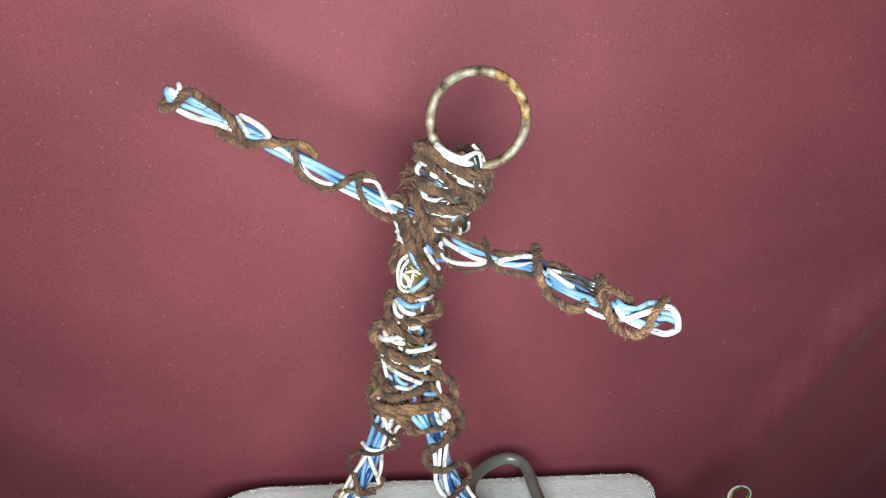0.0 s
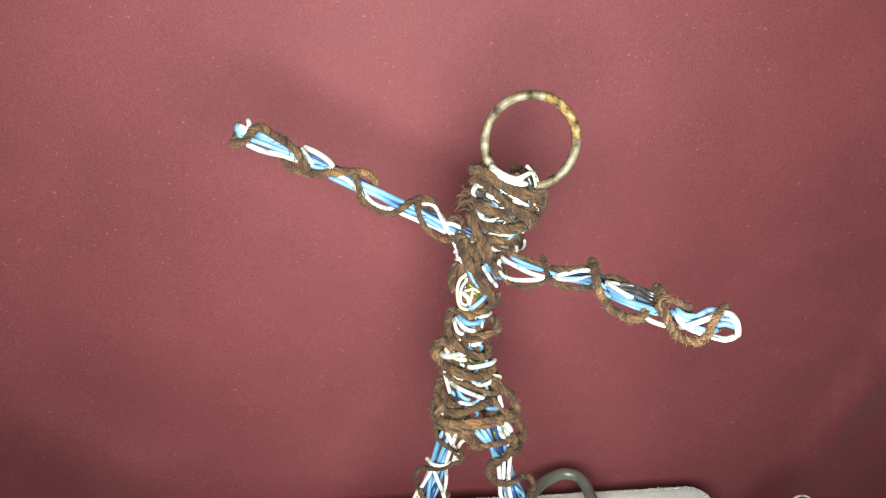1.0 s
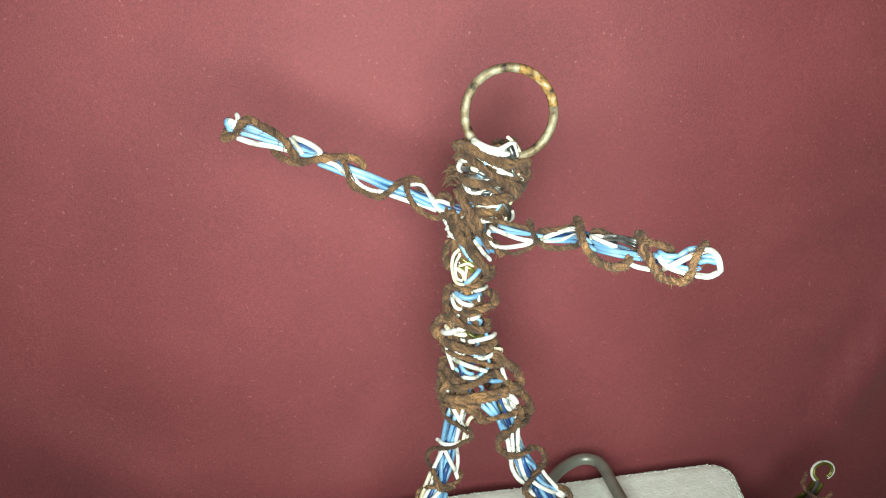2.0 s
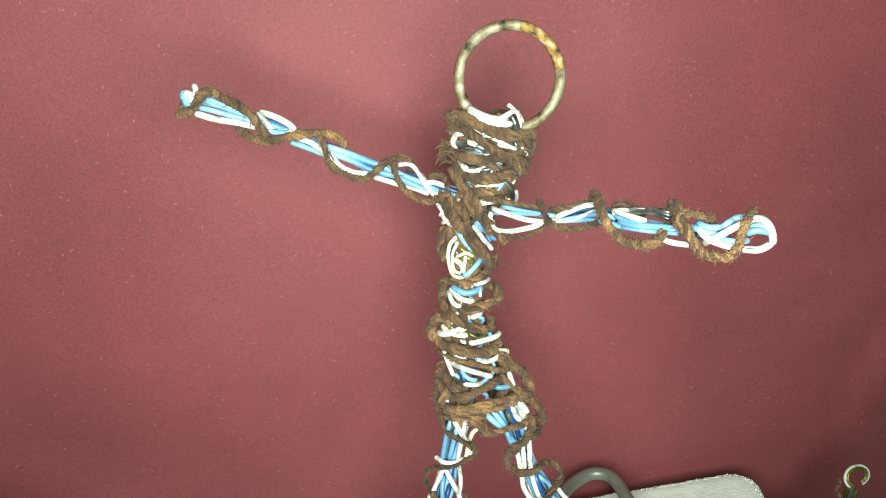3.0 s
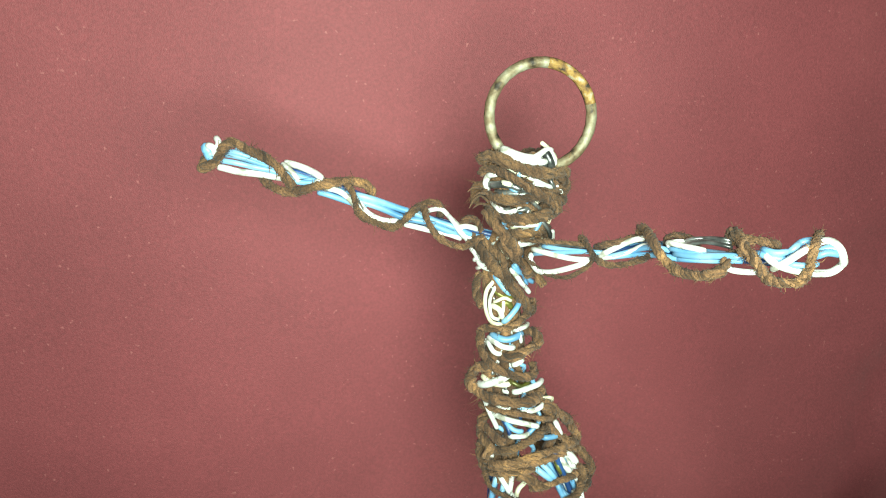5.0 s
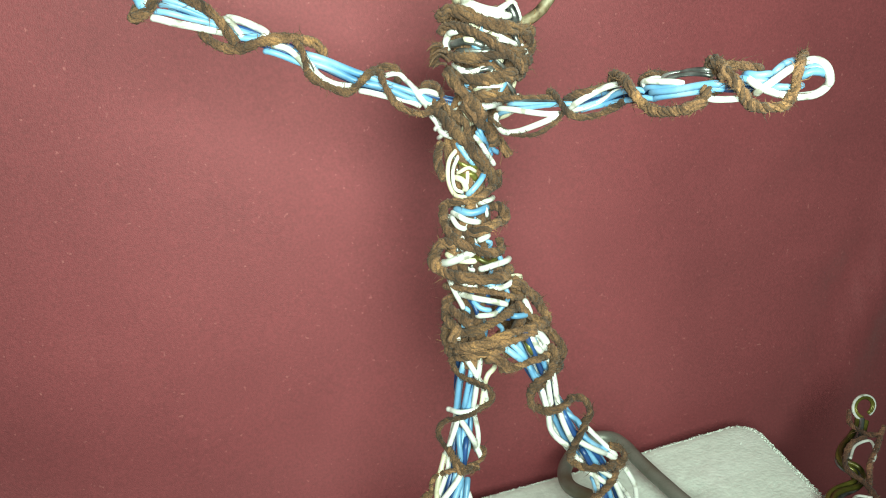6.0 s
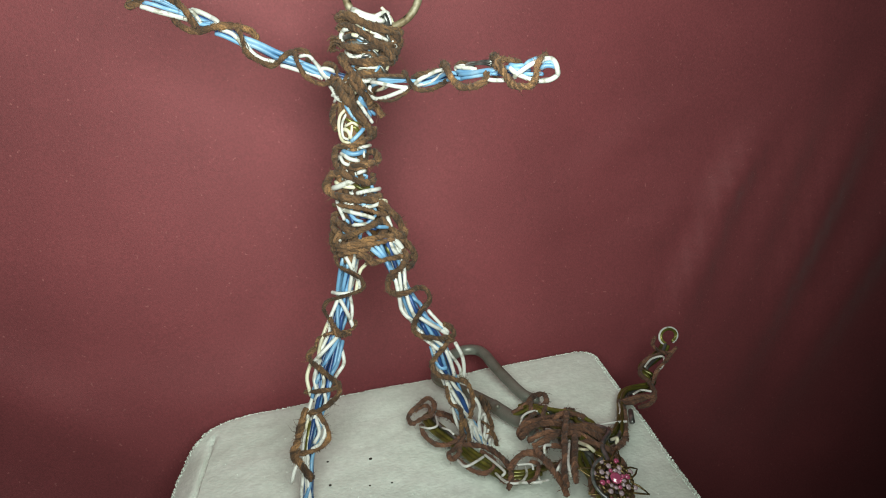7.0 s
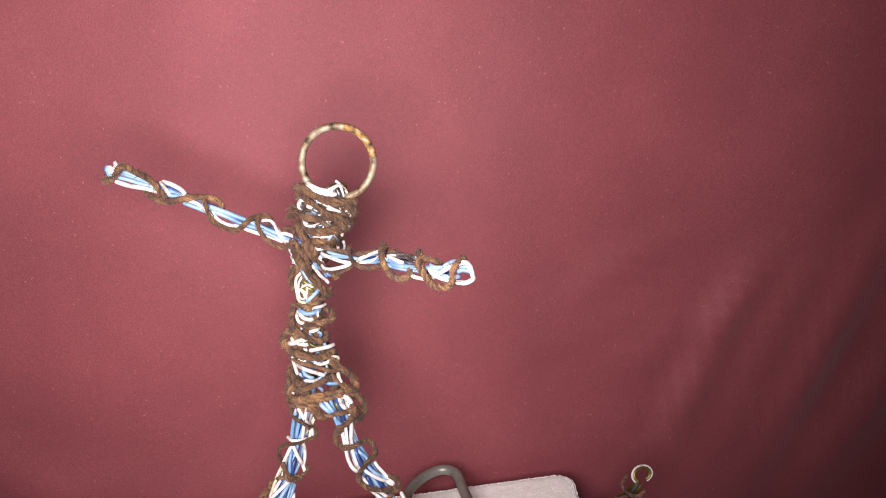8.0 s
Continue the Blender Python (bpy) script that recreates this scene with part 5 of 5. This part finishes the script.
    strand(b, DARK_CORD, 1.1, ((47.6, -30.6, 13.0), (52.8, -30.6, 14.6), (58.6, -31.8, 15.0), (64.5, -35.1, 15.0), (67.7, -39.5, 14.6), (69.9, -43.4, 13.0)))
    strand(b, DARK_CORD, 1.2, ((48.1, -34.6, 13.0), (52.1, -34.9, 14.4), (58.0, -33.3, 14.9), (65.1, -31.4, 15.0), (71.3, -31.8, 14.9), (74.5, -36.2, 14.4), (79.1, -35.6, 13.0)))
    strand(b, DARK_CORD, 1.1, ((67.3, -21.7, 16.0), (61.9, -32.8, 17.6), (57.0, -43.0, 18.0), (53.4, -52.3, 18.0), (49.6, -60.0, 17.6), (48.3, -64.9, 16.0)))
    strand(b, DARK_CORD, 1.1, ((64.5, -35.1, 15.0), (59.0, -47.5, 16.9), (55.0, -56.2, 16.9), (52.2, -63.4, 15.0)))
    strand(b, DARK_CORD, 1, ((49.7, -35.6, 11.0), (53.5, -36.3, 12.8), (57.8, -38.5, 13.0), (63.2, -40.2, 12.8), (67.2, -42.6, 11.0)))
    strand(b, DARK_CORD, 1.1, ((48.9, -35.1, 12.0), (48.2, -47.0, 13.9), (48.6, -55.5, 13.9), (49.9, -61.0, 12.0)))
    strand(b, DARK_CORD, 1.1, ((74.2, -36.6, 8.0), (74.9, -43.8, 9.9), (79.1, -41.8, 9.9), (85.6, -35.3, 8.0)))
    strand(b, DARK_CORD, 1, ((50.7, -45.3, 8.0), (55.6, -43.4, 9.9), (59.0, -44.7, 9.9), (62.3, -46.4, 8.0)))
    strand(b, WHITE, 0.5, ((50.4, -14.4, 10.0), (52.7, -11.3, 11.9), (58.0, -9.1, 11.9), (64.2, -10.3, 10.0)))
    strand(b, WHITE, 0.5, ((63.4, -3.9, 11.0), (65.2, -10.8, 13.0), (66.3, -12.0, 11.0)))
    strand(b, WHITE, 0.6, ((50.1, -40.9, 13.0), (50.9, -39.1, 15.0), (54.6, -36.3, 13.0)))
    strand(b, CREAM, 0.7, ((63.2, -41.3, 15.0), (63.9, -47.7, 17.0), (65.9, -48.7, 15.0)))
    strand(b, CREAM, 0.5, ((61.0, -45.0, 15.0), (61.3, -48.9, 17.0), (64.3, -47.1, 15.0)))
    strand(b, WHITE, 0.5, ((59.3, -42.2, 17.0), (52.4, -56.9, 19.0), (50.7, -62.7, 17.0)))
    strand(b, WHITE, 0.5, ((56.9, -25.5, 13.0), (56.9, -29.7, 15.0), (59.3, -27.5, 13.0)))
    strand(b, WHITE, 0.5, ((53.2, -49.1, 14.0), (49.9, -54.4, 16.0), (49.1, -54.2, 14.0)))
    strand(b, CREAM, 0.7, ((78.4, -36.9, 10.0), (79.5, -39.8, 12.0), (78.9, -40.0, 10.0)))
    return thing("wire_figure", b.mesh("lying_figure"), "lying figure of olive and white wires wound with brown cord", "figurine")


lying_figure()


def faceted(r, squash, mat, seed=0):
    """A cut stone: a flat table, a girdle and a point, with facets."""
    b = Build(mat)
    n = 10
    rows = [(0.50, 0.55), (0.88, 0.22), (1.0, 0.0), (0.55, -0.45)]
    v = [(r * k * math.cos((j + 0.5 * (i % 2)) * 2 * math.pi / n), r * k * math.sin((j + 0.5 * (i % 2)) * 2 * math.pi / n), r * h * squash) for i, (k, h) in enumerate(rows) for j in range(n)]
    f = [tuple(range(n))]
    for i in range(len(rows) - 1):
        for j in range(n):
            a, c = i * n + j, i * n + (j + 1) % n
            d, e = a + n, c + n
            f += [(a, d, c), (c, d, e)] if i % 2 == 0 else [(a, d, e), (a, e, c)]
    f.append(tuple((len(rows) - 1) * n + j for j in reversed(range(n))))
    b.add(v, f, mat)
    data = b.mesh("stone")
    data.polygons.foreach_set("use_smooth", [False] * len(f))
    return data


def brooch():
    root = tagged(new("brooch"), "star-shaped brooch with pink crystals in tarnished brass on the lying figure", "brooch")
    root.matrix_world = pose(0.0642, -0.0668, 0.0147, 34, 6, 8) @ Matrix.Scale(0.70, 4)
    b = Build(BRASS)
    a = np.linspace(0, 2 * math.pi, 60)
    for r, z, w in ((0.0100, 0.0, 0.0007), (0.0072, 0.0008, 0.0006), (0.0042, 0.0016, 0.0006)):
        tube(b, np.column_stack([r * np.cos(a), r * np.sin(a), np.full(60, z)]), w, BRASS, closed=True)
    for k in range(12):
        t = k * math.pi / 6
        tube(b, np.array([(0.003 * math.cos(t), 0.003 * math.sin(t), 0.0012), (0.0102 * math.cos(t), 0.0102 * math.sin(t), 0.0)]), 0.0005, BRASS)
    part("setting", b, root)
    for k in range(8):
        t = k * math.pi / 4 + 0.2
        b = Build(BRASS)
        tip, base = 0.0158 + 0.0025 * (k % 2), 0.0085
        d, s = np.array((math.cos(t), math.sin(t), 0)), np.array((-math.sin(t), math.cos(t), 0))
        for sign in (-1, 1):
            tube(b, np.array([d * base + s * sign * 0.0028, d * (base + 0.004) + s * sign * 0.0020 + (0, 0, 0.0006), d * tip]), [0.0005, 0.0005, 0.0003], BRASS)
        part("point", b, root)
    big = new("stone", faceted(0.0031, 0.8, PINK))
    big.parent, big.location = root, (0, 0, 0.0034)
    tagged(big, "large pink cut crystal")
    small_pink, small_clear = faceted(0.0015, 0.9, PINK), faceted(0.0014, 0.9, CLEAR)
    for k in range(8):
        t = k * math.pi / 4
        ob = new("stone", small_clear if k % 4 else small_pink)
        ob.parent, ob.location = root, (0.0070 * math.cos(t), 0.0070 * math.sin(t), 0.0020)
    for k in range(8):
        t = k * math.pi / 4 + 0.2
        ob = new("stone", small_pink if k % 4 == 1 else small_clear)
        ob.parent, ob.location = root, (0.0105 * math.cos(t), 0.0105 * math.sin(t), 0.0012)
    for k in range(12):
        t = k * math.pi / 6 + 0.1
        ob = new("stone", small_clear if k % 3 else small_pink)
        ob.parent, ob.location = root, (0.0044 * math.cos(t), 0.0044 * math.sin(t), 0.0026)
        ob.scale = (0.75, 0.75, 0.75)
    bead = faceted(0.0010, 1.0, BRASS)
    for k in range(16):
        t = k * math.pi / 8 + 0.1
        ob = new("bead", bead)
        ob.parent, ob.location = root, (0.0088 * math.cos(t), 0.0088 * math.sin(t), 0.0018)
    b = Build(GREY)
    t = np.linspace(1.7, 3.9, 40)
    tube(b, np.column_stack([0.0115 * np.cos(t), 0.0115 * np.sin(t), np.full(40, 0.0022)]), 0.0009, GREY)
    part("rim", b, root, "pale curved metal rim")


brooch()
